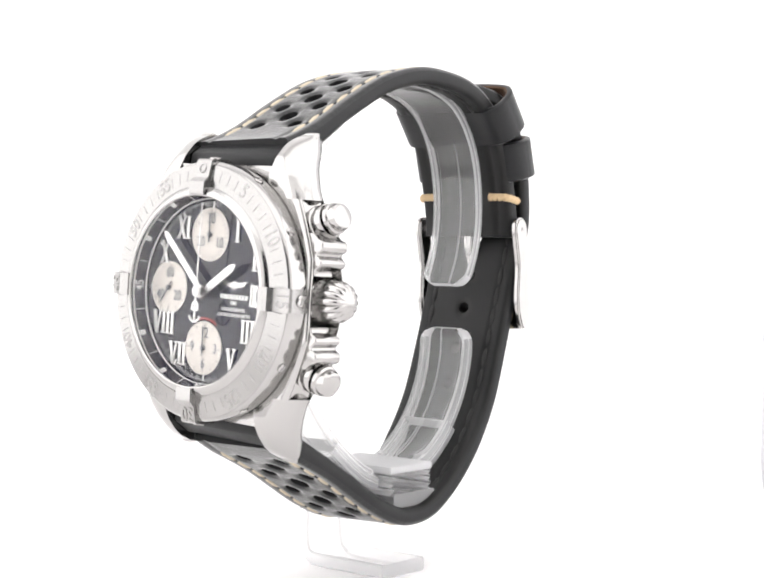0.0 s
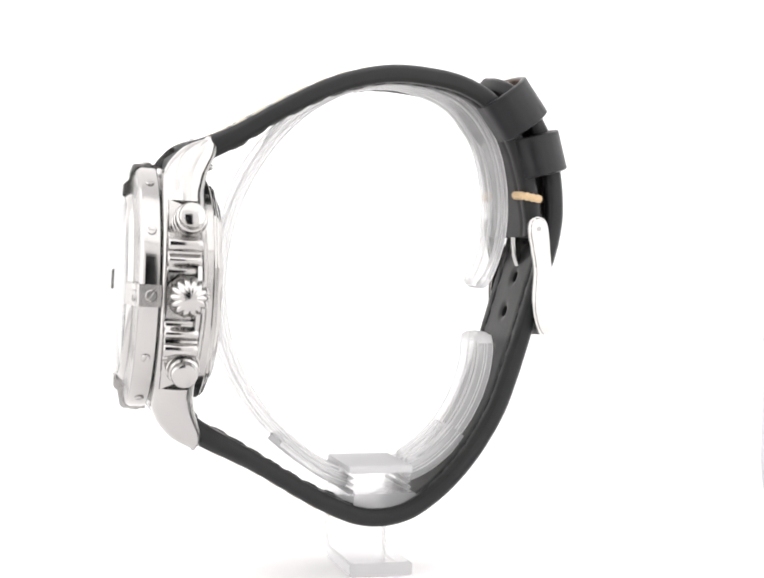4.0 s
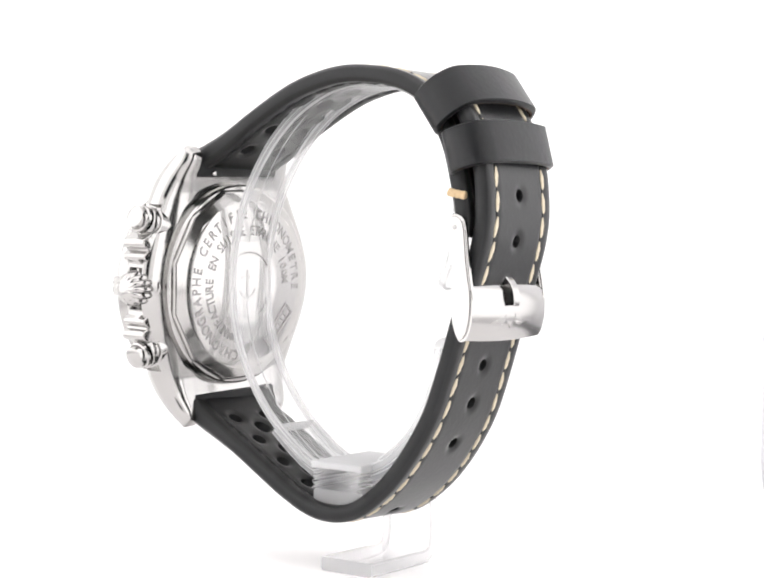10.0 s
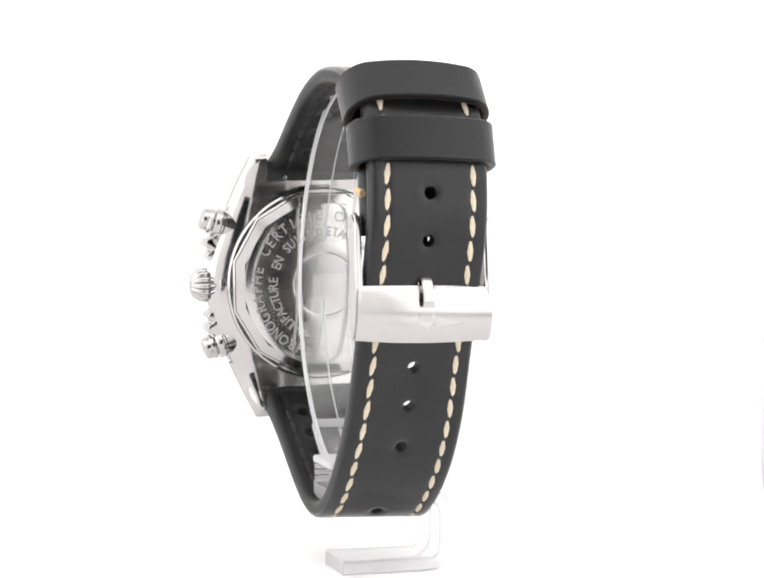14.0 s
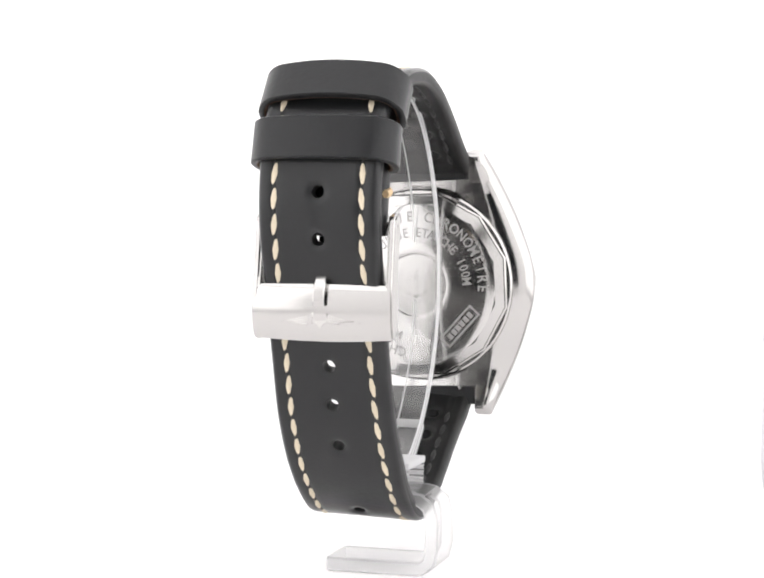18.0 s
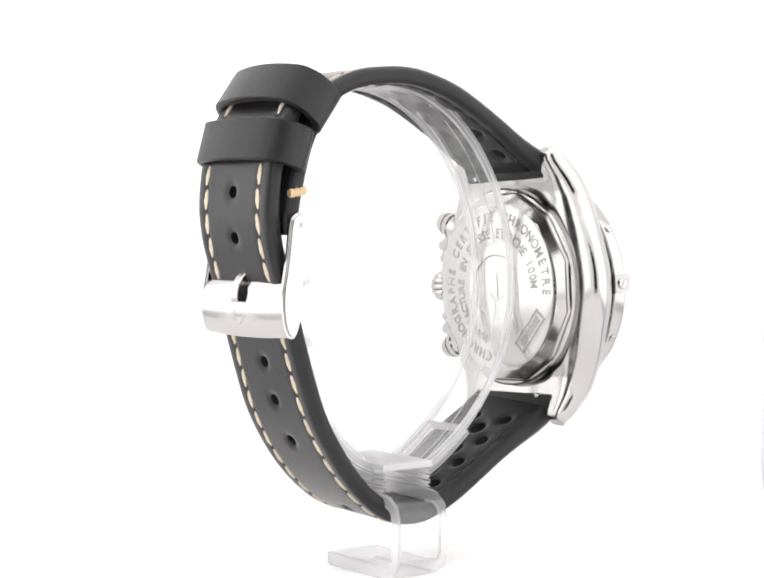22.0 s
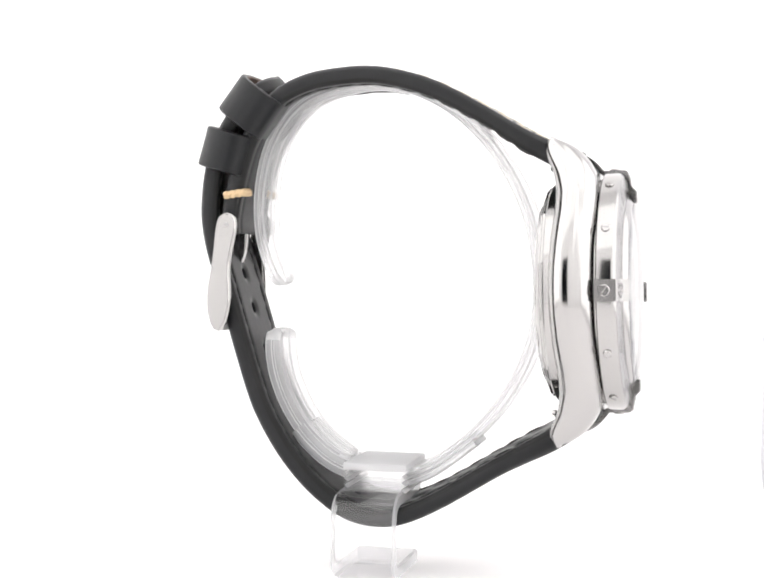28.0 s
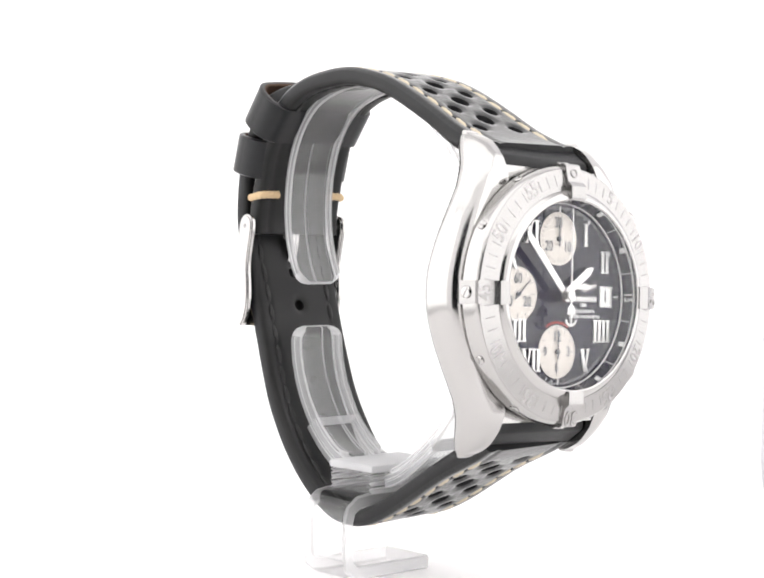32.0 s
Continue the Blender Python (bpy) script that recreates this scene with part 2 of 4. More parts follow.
watch = empty("wrist_watch", "steel chronograph watch with perforated black leather strap on clear stand", "watch")
HEAD = Matrix.Translation(Vector((3.7, -45.0, 54.7)) * MM) @ Matrix.Rotation(radians(2.3), 4, "Z") @ Matrix.Rotation(radians(-2.2), 4, "X") @ Matrix.Rotation(radians(2.3), 4, "Y")


def table(points, window=1.6):
    """A smooth function through a table of values."""
    xs = np.linspace(0, points[-1][0], 600)
    ys = np.interp(xs, [q[0] for q in points], [q[1] for q in points])
    half = int(window / xs[1])
    wide = np.concatenate([ys[half:0:-1], ys, 2 * ys[-1] - ys[-2:-half - 2:-1]])
    ys = np.convolve(wide, np.ones(2 * half + 1) / (2 * half + 1), "valid")
    return lambda x: float(np.interp(x, xs, ys))


FRONT = table([(0, 1.0), (18, 1.0), (20.7, 1.1), (23.4, 2.4), (25.7, 4.4), (26.9, 6.2), (27.4, 7.6), (27.7, 8.6)], 0.7)
REAR = table([(0, 9.9), (4, 9.85), (9, 9.5), (14.6, 8.7), (18.3, 8.4), (21.7, 9.0), (25.0, 10.4), (26.8, 10.6), (27.4, 10.2), (27.7, 9.5)], 0.7)
WIDE = table([(0, 24.5), (3.5, 24.3), (6, 23.6), (12, 21.6), (17, 19.4), (21, 17.6), (25, 16.0), (27, 15.1), (28.3, 14.4)], 3.2)


def flank_section(z, side, cut):
    a = abs(z)
    f, r, w = FRONT(a), REAR(a), WIDE(a)
    inner = 11.4
    if cut:
        lip = min(w - 0.7, 22.6)
        low = min(20.4, lip - 0.5)
        ry, rx, shelf = min(3.2, (r - f) * 0.44), (w - inner - 0.6) * 0.72, 7.0
        first = math.degrees(math.asin(min(1, max(0, 1 - (r - shelf) / ry))))
        pts = [(inner, f), (lip - 1.4, f), (lip - 0.45, f + 0.1), (lip - 0.1, f + 0.35), (lip, f + 0.6), (lip - 0.15, f + 0.9), (low, f + 1.0), (low, shelf)]
        for k in range(11):
            t = radians(first + (90 - first) * k / 10)
            pts.append((w - rx * (1 - math.cos(t)), r - ry * (1 - math.sin(t))))
        pts.append((inner, r))
        return [(side * x, y, z) for x, y in pts]
    d = max(0.3, r - f)
    rf, ry = min(3.0, d * 0.36), min(3.2, d * 0.44)
    rx = (w - inner - 0.6) * 0.72
    lean = 0.24 * (d - rf - ry) + 0.1
    pts = [(inner, f), (inner + 1.0, f)]
    for k in range(7):
        t = radians(75 * k / 6)
        pts.append((w - lean - rf * 1.3 * (math.sin(radians(75)) - math.sin(t)), f + rf * (1 - math.cos(t)) / (1 - math.cos(radians(75)))))
    for k in range(1, 5):
        u = k / 5
        pts.append((w - lean * (1 - u) + 0.2 * math.sin(math.pi * u), f + rf + (d - rf - ry) * u))
    for k in range(9):
        t = radians(90 * k / 8)
        pts.append((w - rx * (1 - math.cos(t)), r - ry * (1 - math.sin(t))))
    pts.append((inner, r))
    return [(side * x, y, z) for x, y in pts]


def rounded_ends(sections):
    """Closes a lug's end with a small dome."""
    def cap(section, out):
        c = sum((Vector(v) for v in section), Vector()) / len(section)
        return [[tuple(c + (Vector(v) - c) * k + Vector((0, 0, out * d))) for v in section] for k, d in ((0.93, 0.16), (0.78, 0.32), (0.5, 0.44))]
    first, last = sections[0], sections[-1]
    up = 1 if last[0][2] > first[0][2] else -1
    if abs(first[0][2]) > 27.5:
        sections = cap(first, -up)[::-1] + sections
    if abs(last[0][2]) > 27.5:
        sections = sections + cap(last, up)
    return sections


def case_body():
    zs = [-27.65 + 55.3 * k / 120 for k in range(121)]
    bm = loft(rounded_ends([flank_section(z, -1, False) for z in zs]))
    top = [z for z in zs if z >= 16.2]
    join(bm, loft(rounded_ends([flank_section(z, 1, False) for z in top])))
    join(bm, loft(rounded_ends([flank_section(-z, 1, False) for z in top])))
    mid = [z for z in zs if -16.6 < z < 16.6]
    join(bm, loft([flank_section(z, 1, True) for z in mid]))
    join(bm, lathe([(0, 1.7), (17.7, 1.7), (17.8, 0.7), (20.2, 0.7), (21.0, 0.9), (21.0, 2.0), (20.2, 2.6), (19.6, 8.6), (0, 8.6)]))
    rear = [-21.9 + 43.8 * k / 60 for k in range(61)]
    join(bm, loft([[(-12.6, 1.8, z), (12.6, 1.8, z), (12.6, REAR(abs(z)) - 0.03, z), (-12.6, REAR(abs(z)) - 0.03, z)] for z in rear]))
    return bm


body = part("case_body", case_body(), STEEL, watch, "polished steel case with four curved lugs", at=HEAD, sharp=62)
GUARD = [(17.0, 11.4), (21.9, 11.2), (22.5, 10.7), (23.0, 10.3), (24.0, 10.0), (24.3, 9.6), (24.3, 8.6), (24.0, 8.2), (23.3, 7.9), (23.2, 7.5), (23.6, 7.1), (24.1, 6.8), (24.2, 6.3), (23.9, 5.7), (23.1, 5.3), (22.9, 4.8), (23.0, 4.2), (17.0, 4.0)]
for sz in (1, -1):
    part("crown_guard", prism([(x, sz * z) for x, z in GUARD], 1.7, 7.7, 0.3), STEEL, body, "stepped polished steel guard beside the crown", sharp=48)


def screw(r, n=20):
    bm = lathe([(0, -0.35), (r * 0.85, -0.35), (r, -0.2), (r, 0.3), (0, 0.3)], n)
    return bm


BEZEL_FACE = -math.atan2(0.55, 3.2)


def face_y(r):
    """Height of the sloping bezel face at a radius."""
    return -2.75 - (21.8 - r) * 0.55 / 3.2


bezel = part("bezel", lathe([(20.4, 0.95), (21.8, 0.9), (22.15, 0.65), (22.2, -1.6), (22.1, -2.15), (21.8, -2.6), (21.6, -2.79), (17.9, -3.42), (17.75, -3.6), (17.3, -4.0), (16.8, -4.3), (16.45, -4.35), (16.2, -4.2), (16.25, -3.9), (17.29, -2.95), (17.3, -1.2), (17.6, 0.5)], 144),
             STEEL, watch, "polished steel rotating bezel with raised riders", at=HEAD, sharp=30)
bezel.data.materials.append(BEZEL)
for f in bezel.data.polygons:
    if 17.75 < math.hypot(f.center.x, f.center.z) / MM < 21.75 and f.center.y < -0.0025:
        f.material_index = 1


def rider():
    out = [(22.35, 1.25), (22.55, 1.05), (22.55, -2.75), (22.25, -3.15), (19.6, -3.75), (19.2, -4.1), (18.9, -4.45), (18.6, -4.72), (16.6, -4.78), (16.4, -4.66), (16.4, -4.45), (17.1, -4.3), (17.6, -2.6), (20.5, 0.0), (21.2, 1.2)]
    bm = bmesh.new()
    a = [bm.verts.new((-1.95, y, r)) for r, y in out]
    b = [bm.verts.new((1.95, y, r)) for r, y in out]
    fa, fb = bm.faces.new(a), bm.faces.new(b)
    for k in range(len(a)):
        bm.faces.new((a[k], a[(k + 1) % len(a)], b[(k + 1) % len(a)], b[k]))
    fixed(bm)
    bmesh.ops.bevel(bm, geom=list(fa.edges) + list(fb.edges), offset=0.15, segments=2, affect="EDGES")
    return bm


def on_face(r, degrees):
    """A frame on the sloping bezel face: x along the rim, z outward."""
    y = face_y(r)
    return turn_y(degrees) @ Matrix.Translation((0, y, r)) @ Matrix.Rotation(BEZEL_FACE, 4, "X")


for k in range(4):
    rd = part("rider", rider(), BEZEL, bezel, "raised steel rider tab with a screw", m=turn_y(90 * k))
    part("screw", screw(1.05), STEEL, rd, m=turn_y(90 * k) @ Matrix.Translation((0, -0.7, 22.55)) @ Matrix.Rotation(radians(-90), 4, "X"))
    bm = bmesh.new()
    add_box(bm, -0.9, 0.9, -0.42, -0.3, -0.12, 0.12)
    part("slot", bm, ENGRAVED, rd, m=turn_y(90 * k) @ Matrix.Translation((0, -0.7, 22.55)) @ Matrix.Rotation(radians(-90), 4, "X") @ turn_y(35))
for k in range(12):
    if k % 3:
        place = turn_y(30 * k) @ Matrix.Translation((0, -0.8, 22.15)) @ Matrix.Rotation(radians(-90), 4, "X")
        sc = part("screw", screw(0.8), STEEL, bezel, m=place)
        bm = bmesh.new()
        add_box(bm, -0.65, 0.65, -0.4, -0.3, -0.09, 0.09)
        part("slot", bm, ENGRAVED, sc, m=place @ turn_y(20 + 40 * (k % 4)))
for k in range(60):
    if k % 5:
        bm = bmesh.new()
        add_box(bm, -0.1, 0.1, -0.03, 0.03, -0.95, 0.95)
        part("minute_mark", bm, ENGRAVED, bezel, m=on_face(19.8, 6 * k))
    elif k == 0:
        bm = lathe([(0.62, -0.06), (0.82, -0.06), (0.82, 0.05), (0.62, 0.05)], 24)
        part("zero_mark", bm, ENGRAVED, bezel, m=turn_y(0) @ Matrix.Translation((0, -3.5, 20.95)) @ Matrix.Rotation(-math.atan2(0.6, 2.65), 4, "X"))
    else:
        txt = writing(str(k), 3.6 if k % 15 else 3.5, 0.05, 0.82, bold=0.012)
        if k % 15 == 0:
            part("rider_numeral", txt, ENGRAVED, bezel, m=turn_y(6 * k) @ Matrix.Translation((0, -3.5, 20.95)) @ Matrix.Rotation(-math.atan2(0.6, 2.65), 4, "X"))
            continue
        part("bezel_numeral", txt, ENGRAVED, bezel, m=turn_y(6 * k) @ Matrix.Translation((0, face_y(19.9), 19.9)) @ Matrix.Rotation(BEZEL_FACE, 4, "X"))

# ------------------------------------------------------------------ the watch: dial and hands
DIAL_AT = HEAD @ Matrix.Translation((0, -0.35 * MM, 0))
dial = part("dial", lathe([(0, 0.0), (15.5, 0.0), (15.6, -0.05), (17.1, -2.9), (17.28, -2.9), (17.28, 0.6), (0, 0.6)], 128), DIAL, watch, "black dial with a sloping black minute ring", at=DIAL_AT)


def slope(r):
    return -0.05 - (r - 15.6) * 1.9


def tilted_ring(r0, r1):
    return lathe([(r0, slope(r0) + 0.05), (r1, slope(r1) + 0.05), (r1 - 0.03, slope(r1) - 0.07), (r0 - 0.03, slope(r0) - 0.07)], 120)


part("track_ring", tilted_ring(15.82, 15.93), WHITE, dial)
part("track_ring", tilted_ring(16.82, 16.94), WHITE, dial)
SLOPE = math.atan2(1.9, 1.0)
for k in range(24):
    bm = bmesh.new()
    if k % 2 == 0 and k % 6:
        add_box(bm, -0.48, 0.48, -0.05, 0.03, -0.1, 0.95)
    elif k % 6 == 0 and k:
        continue
    elif k == 0:
        add_box(bm, -0.55, 0.55, -0.05, 0.03, -0.6, 0.95)
    else:
        add_box(bm, -0.08, 0.08, -0.04, 0.03, -0.95, 0.95)
    part("track_mark", bm, WHITE, dial, m=turn_y(15 * k) @ Matrix.Translation((0, slope(16.38), 16.38)) @ Matrix.Rotation(SLOPE, 4, "X"))
for k, word in ((15, "15"), (30, "30"), (45, "45")):
    spin = {15: 0, 30: 180, 45: 0}[k]
    part("track_numeral", writing(word, 2.1, 0.05, 0.9, bold=0.015), WHITE, dial,
         m=turn_y(6 * k) @ Matrix.Translation((0, slope(16.38) - 0.03, 16.38)) @ Matrix.Rotation(SLOPE, 4, "X") @ turn_y(spin))
bm = bmesh.new()
for k in range(240):
    long = 1.1 if k % 20 == 0 else (0.75 if k % 4 == 0 else 0.42)
    wide = 0.16 if k % 20 == 0 else (0.05 if k % 4 == 0 else 0.03)
    add_box(bm, -wide, wide, -0.03, 0.01, 15.42 - long, 15.42, m=turn_y(1.5 * k))
part("minute_track", bm, WHITE, dial, "fine white minute divisions")


def roman(text, high=4.0):
    """Applied numerals out of bars with serifs."""
    bm = bmesh.new()
    x = 0.0
    h = high / 2

    def bar(xa, za, xb, zb, w):
        d = Vector((xb - xa, 0, zb - za))
        a = math.atan2(d.x, d.z)
        m = Matrix.Translation(((xa + xb) / 2, 0, (za + zb) / 2)) @ turn_y(math.degrees(a))
        add_box(bm, -w / 2, w / 2, -0.3, 0.02, -d.length / 2, d.length / 2, 0.06, m)

    for ch in text:
        if ch == "I":
            bar(x + 0.5, -h, x + 0.5, h, 0.62)
            bar(x - 0.05, h - 0.15, x + 1.05, h - 0.15, 0.3)
            bar(x - 0.05, 0.15 - h, x + 1.05, 0.15 - h, 0.3)
            x += 1.12
        elif ch == "V":
            bar(x + 0.45, h, x + 1.25, -h, 0.66)
            bar(x + 2.05, h, x + 1.25, -h, 0.34)
            bar(x, h - 0.15, x + 0.95, h - 0.15, 0.3)
            bar(x + 1.6, h - 0.15, x + 2.5, h - 0.15, 0.3)
            x += 2.45
        else:
            bar(x + 0.4, h, x + 2.0, -h, 0.66)
            bar(x + 2.0, h, x + 0.4, -h, 0.34)
            for sx in (0.4, 2.0):
                for s in (1, -1):
                    bar(x + sx - 0.45, s * (h - 0.15), x + sx + 0.45, s * (h - 0.15), 0.3)
            x += 2.4
    for v in bm.verts:
        v.co.x -= x / 2
    return bm


for text, x, z in (("I", 6.6, 10.7), ("II", 11.7, 6.1), ("IIII", 11.0, -6.1), ("V", 6.7, -11.2), ("VII", -6.9, -11.2), ("VIII", -11.0, -6.1), ("X", -11.7, 6.2), ("XI", -7.1, 10.7)):
    part("roman_numeral", roman(text), APPLIED, dial, m=Matrix.Translation((x, -0.02, z)))


def subdial(x, z, words, name):
    base = part("subdial", lathe([(0, -0.02), (4.35, -0.02), (4.45, -0.12), (4.6, -0.12), (4.62, 0.0), (0, 0.0)], 64), SILVER, dial, "silvered %s subdial" % name,
                m=Matrix.Translation((x, 0, z)))
    bm = bmesh.new()
    for k in range(12 if name != "minute" else 30):
        n = 12 if name != "minute" else 30
        big = k % (3 if n == 12 else 5) == 0
        add_box(bm, -0.06, 0.06, -0.06, -0.01, 3.3 if big else 3.7, 4.2, m=Matrix.Translation((x, 0, z)) @ turn_y(360 * k / n))
    part("divisions", bm, BLUE_GREY, base)
    for w, a, r, size in words:
        part("subdial_numeral", writing(w, size * 1.25, 0.03, 0.8, bold=0.02), BLUE_GREY, base,
             m=Matrix.Translation((x + r * math.sin(radians(a)), -0.04, z + r * math.cos(radians(a)))))
    return base


subdial(-0.4, 9.75, (("30", 0, 2.7, 2.0), ("10", 120, 2.7, 2.0), ("20", 240, 2.7, 2.0)), "minute")
subdial(-10.2, 0.0, (("60", 0, 2.6, 2.0), ("20", 120, 2.6, 2.0), ("40", 240, 2.6, 2.0)), "seconds")
subdial(-0.4, -9.75, (("12", 0, 2.6, 2.0), ("3", 90, 2.9, 1.9), ("6", 180, 2.7, 1.9), ("9", 270, 2.9, 1.9)), "hour")


def small_hand():
    bm = prism([(-0.17, -1.3), (0.17, -1.3), (0.13, 0), (0.1, 3.3), (0, 3.7), (-0.1, 3.3), (-0.13, 0)], -0.45, -0.35)
    return join(bm, lathe([(0, -0.6), (0.35, -0.6), (0.42, -0.5), (0.42, -0.02), (0, -0.02)], 20))


part("subdial_hand", small_hand(), BLUE_GREY, dial, m=Matrix.Translation((-0.4, 0, 9.75)))
part("subdial_hand", small_hand(), BLUE_GREY, dial, m=Matrix.Translation((-0.4, 0, -9.75)))
seconds_hand = part("small_seconds_hand", small_hand(), BLUE_GREY, watch, "small grey running seconds hand", at=DIAL_AT @ Matrix.Translation((-10.2 * MM, 0, 0)))

bm = bmesh.new()
for a, b, c, d in ((10.5, 10.75, -1.6, 1.6), (13.3, 13.55, -1.6, 1.6), (10.5, 13.55, 1.6, 1.85), (10.5, 13.55, -1.85, -1.6)):
    add_box(bm, a, b, -0.25, 0.02, c, d)
frame_ = part("date_window", bm, APPLIED, dial, "framed date window")
bm = bmesh.new()
add_box(bm, 10.75, 13.3, -0.03, 0.02, -1.6, 1.6)
part("date_disc", bm, WHITE, frame_)
part("date_numeral", writing("1", 2.7, 0.03, 0.9, bold=0.02), BLACK, frame_, m=Matrix.Translation((12.0, -0.04, 0)))

# printed words; the maker's mark is a plain bar and two wings
for k in range(9):
    bm = bmesh.new()
    add_box(bm, -0.28, 0.28, -0.04, 0.0, -0.42, 0.42)
    part("maker_mark", bm, WHITE, dial, m=Matrix.Translation((3.3 + 0.76 * k, 0, -0.5)))
for word, z, size in (("1884", -1.55, 0.95), ("CHRONOGRAPHE", -2.65, 0.82), ("CERTIFIE CHRONOMETRE", -3.6, 0.78)):
    part("dial_words", writing(word, size, 0.03, 0.88, bold=0.02), WHITE, dial, m=Matrix.Translation((6.3 if size > 0.8 else 6.6, -0.02, z)))
part("emblem", prism([(6.5 + 0.88 * (x - 6.4), 1.5 + 0.88 * (z - 1.7)) for x, z in ((5.4, 1.25), (5.9, 0.85), (6.4, 0.7), (6.9, 0.85), (7.4, 1.25), (8.7, 1.3), (9.4, 1.75), (10.0, 2.75), (8.7, 2.4), (7.4, 2.2), (6.9, 2.5), (6.4, 2.65), (5.9, 2.5), (5.4, 2.2), (4.1, 2.4), (2.8, 2.75), (3.4, 1.75), (4.1, 1.3))], -0.25, 0.0, 0.06), SATIN, dial, "small applied winged emblem")
bm = bmesh.new()
for k in range(13):
    a = -30 + 5 * k
    add_box(bm, -0.28, 0.28, -0.03, 0.0, 4.95, 5.25, m=Matrix.Translation((-0.4, 0, -9.75)) @ turn_y(a))
part("red_arc", bm, RED, dial, "short dark red arc above the hour subdial")


def baton(length, w, tail, y):
    bm = prism([(-w * 0.4, -tail), (w * 0.4, -tail), (w * 0.42, 0.9), (w / 2, 2.0), (w * 0.5, length - w), (0, length), (-w * 0.5, length - w), (-w / 2, 2.0), (-w * 0.42, 0.9)], y, y - 0.22, 0.06)
    return join(bm, lathe([(0, y - 0.25), (1.0, y - 0.25), (1.1, y - 0.15), (1.1, y + 0.15), (0, y + 0.15)], 32))


part("hour_hand", baton(9.2, 1.45, 0.9, -1.05), APPLIED, watch, "white-filled steel hour hand", at=DIAL_AT @ turn_y(56))
minute_hand = part("minute_hand", baton(14.6, 1.25, 0.9, -1.65), APPLIED, watch, "long white-filled steel minute hand", at=DIAL_AT @ turn_y(-46.5))
bm = prism([(-0.18, -3.0), (0.18, -3.0), (0.13, 2), (0.08, 15.2), (-0.08, 15.2), (-0.13, 2)], -2.85, -2.98)
join(bm, lathe([(0, -3.25), (0.55, -3.25), (0.85, -3.1), (0.9, -2.8), (0, -2.8)], 32))
chrono = part("chronograph_hand", bm, APPLIED, watch, "thin central chronograph hand", at=DIAL_AT @ turn_y(0.8))
bm = bmesh.new()
add_box(bm, -0.16, 0.16, -3.0, -2.82, -5.2, -2.6)
add_box(bm, -1.0, 1.0, -3.0, -2.82, -3.25, -2.95)
join(bm, lathe([(0.5, -3.0), (0.85, -3.0), (0.85, -2.82), (0.5, -2.82)], 24))
bm2 = bmesh.new()
for k in range(9):
    a = 180 - 64 + 16 * k
    add_box(bm2, -0.28, 0.28, -3.0, -2.82, 1.15, 1.5, m=Matrix.Translation((0, 0, -3.85)) @ turn_y(a))
for v in bm.verts:
    if abs(v.co.x) <= 0.86 and abs(v.co.z) <= 0.86:
        v.co.z -= 2.5
join(bm, bm2)
part("anchor", bm, APPLIED, chrono, "anchor-shaped counterweight")
part("hand_pipe", lathe([(0, -2.8), (0.6, -2.8), (0.6, -2.1), (1.15, -2.05), (1.2, -1.95), (1.2, -0.9), (0.8, -0.8), (0.8, 0.0), (0, 0.0)], 32), STEEL, dial)

crystal = part("crystal", lathe([(0, -4.62), (6, -4.6), (12, -4.54), (15.7, -4.48), (16.1, -4.3), (16.18, -3.7), (0, -3.75)], 96), SAPPHIRE, watch, "clear slightly domed crystal", at=HEAD)
crystal.visible_shadow = False

# ------------------------------------------------------------------ the watch: crown, pushers, back
def along_x(x, y, z):
    return Matrix.Translation((x, y, z)) @ Matrix.Rotation(radians(90), 4, "Z")


def crown_mesh():
    """Turned about y with its outer end at -y, with twelve onion flutes."""
    n = 144
    prof = [(0, -6.3), (0.9, -6.25), (1.9, -6.0), (2.8, -5.4), (3.4, -4.4), (3.65, -3.2), (3.55, -2.0), (3.1, -1.1), (2.9, -0.7), (2.9, 1.2), (0, 1.2)]
    bm = lathe(prof, n)
    for v in bm.verts:
        r = math.hypot(v.co.x, v.co.z)
        if r > 0.5 and v.co.y < -1.0:
            a = math.atan2(v.co.x, v.co.z)
            depth = min(1, (r - 0.5) / 2.2)
            f = 1 - 0.17 * depth * (1 - abs(math.sin(a * 7)) ** 0.7)
            v.co.x *= f
            v.co.z *= f
    return bm


crown = part("crown", crown_mesh(), STEEL, watch, "fluted onion-shaped steel crown", m=along_x(21.4, 5.6, 0.2), at=HEAD, sharp=50)
part("crown_tube", lathe([(0, -0.4), (3.5, -0.4), (3.7, -0.2), (3.7, 2.0), (0, 2.0)], 40), STEEL, crown, m=along_x(21.4, 5.6, 0.2))

def pusher_at(z):
    """The pushers stand a little fanned out."""
    return Matrix.Translation((19.7, 5.5, z)) @ turn_y(-18 if z > 0 else 18) @ Matrix.Rotation(radians(90), 4, "Z")


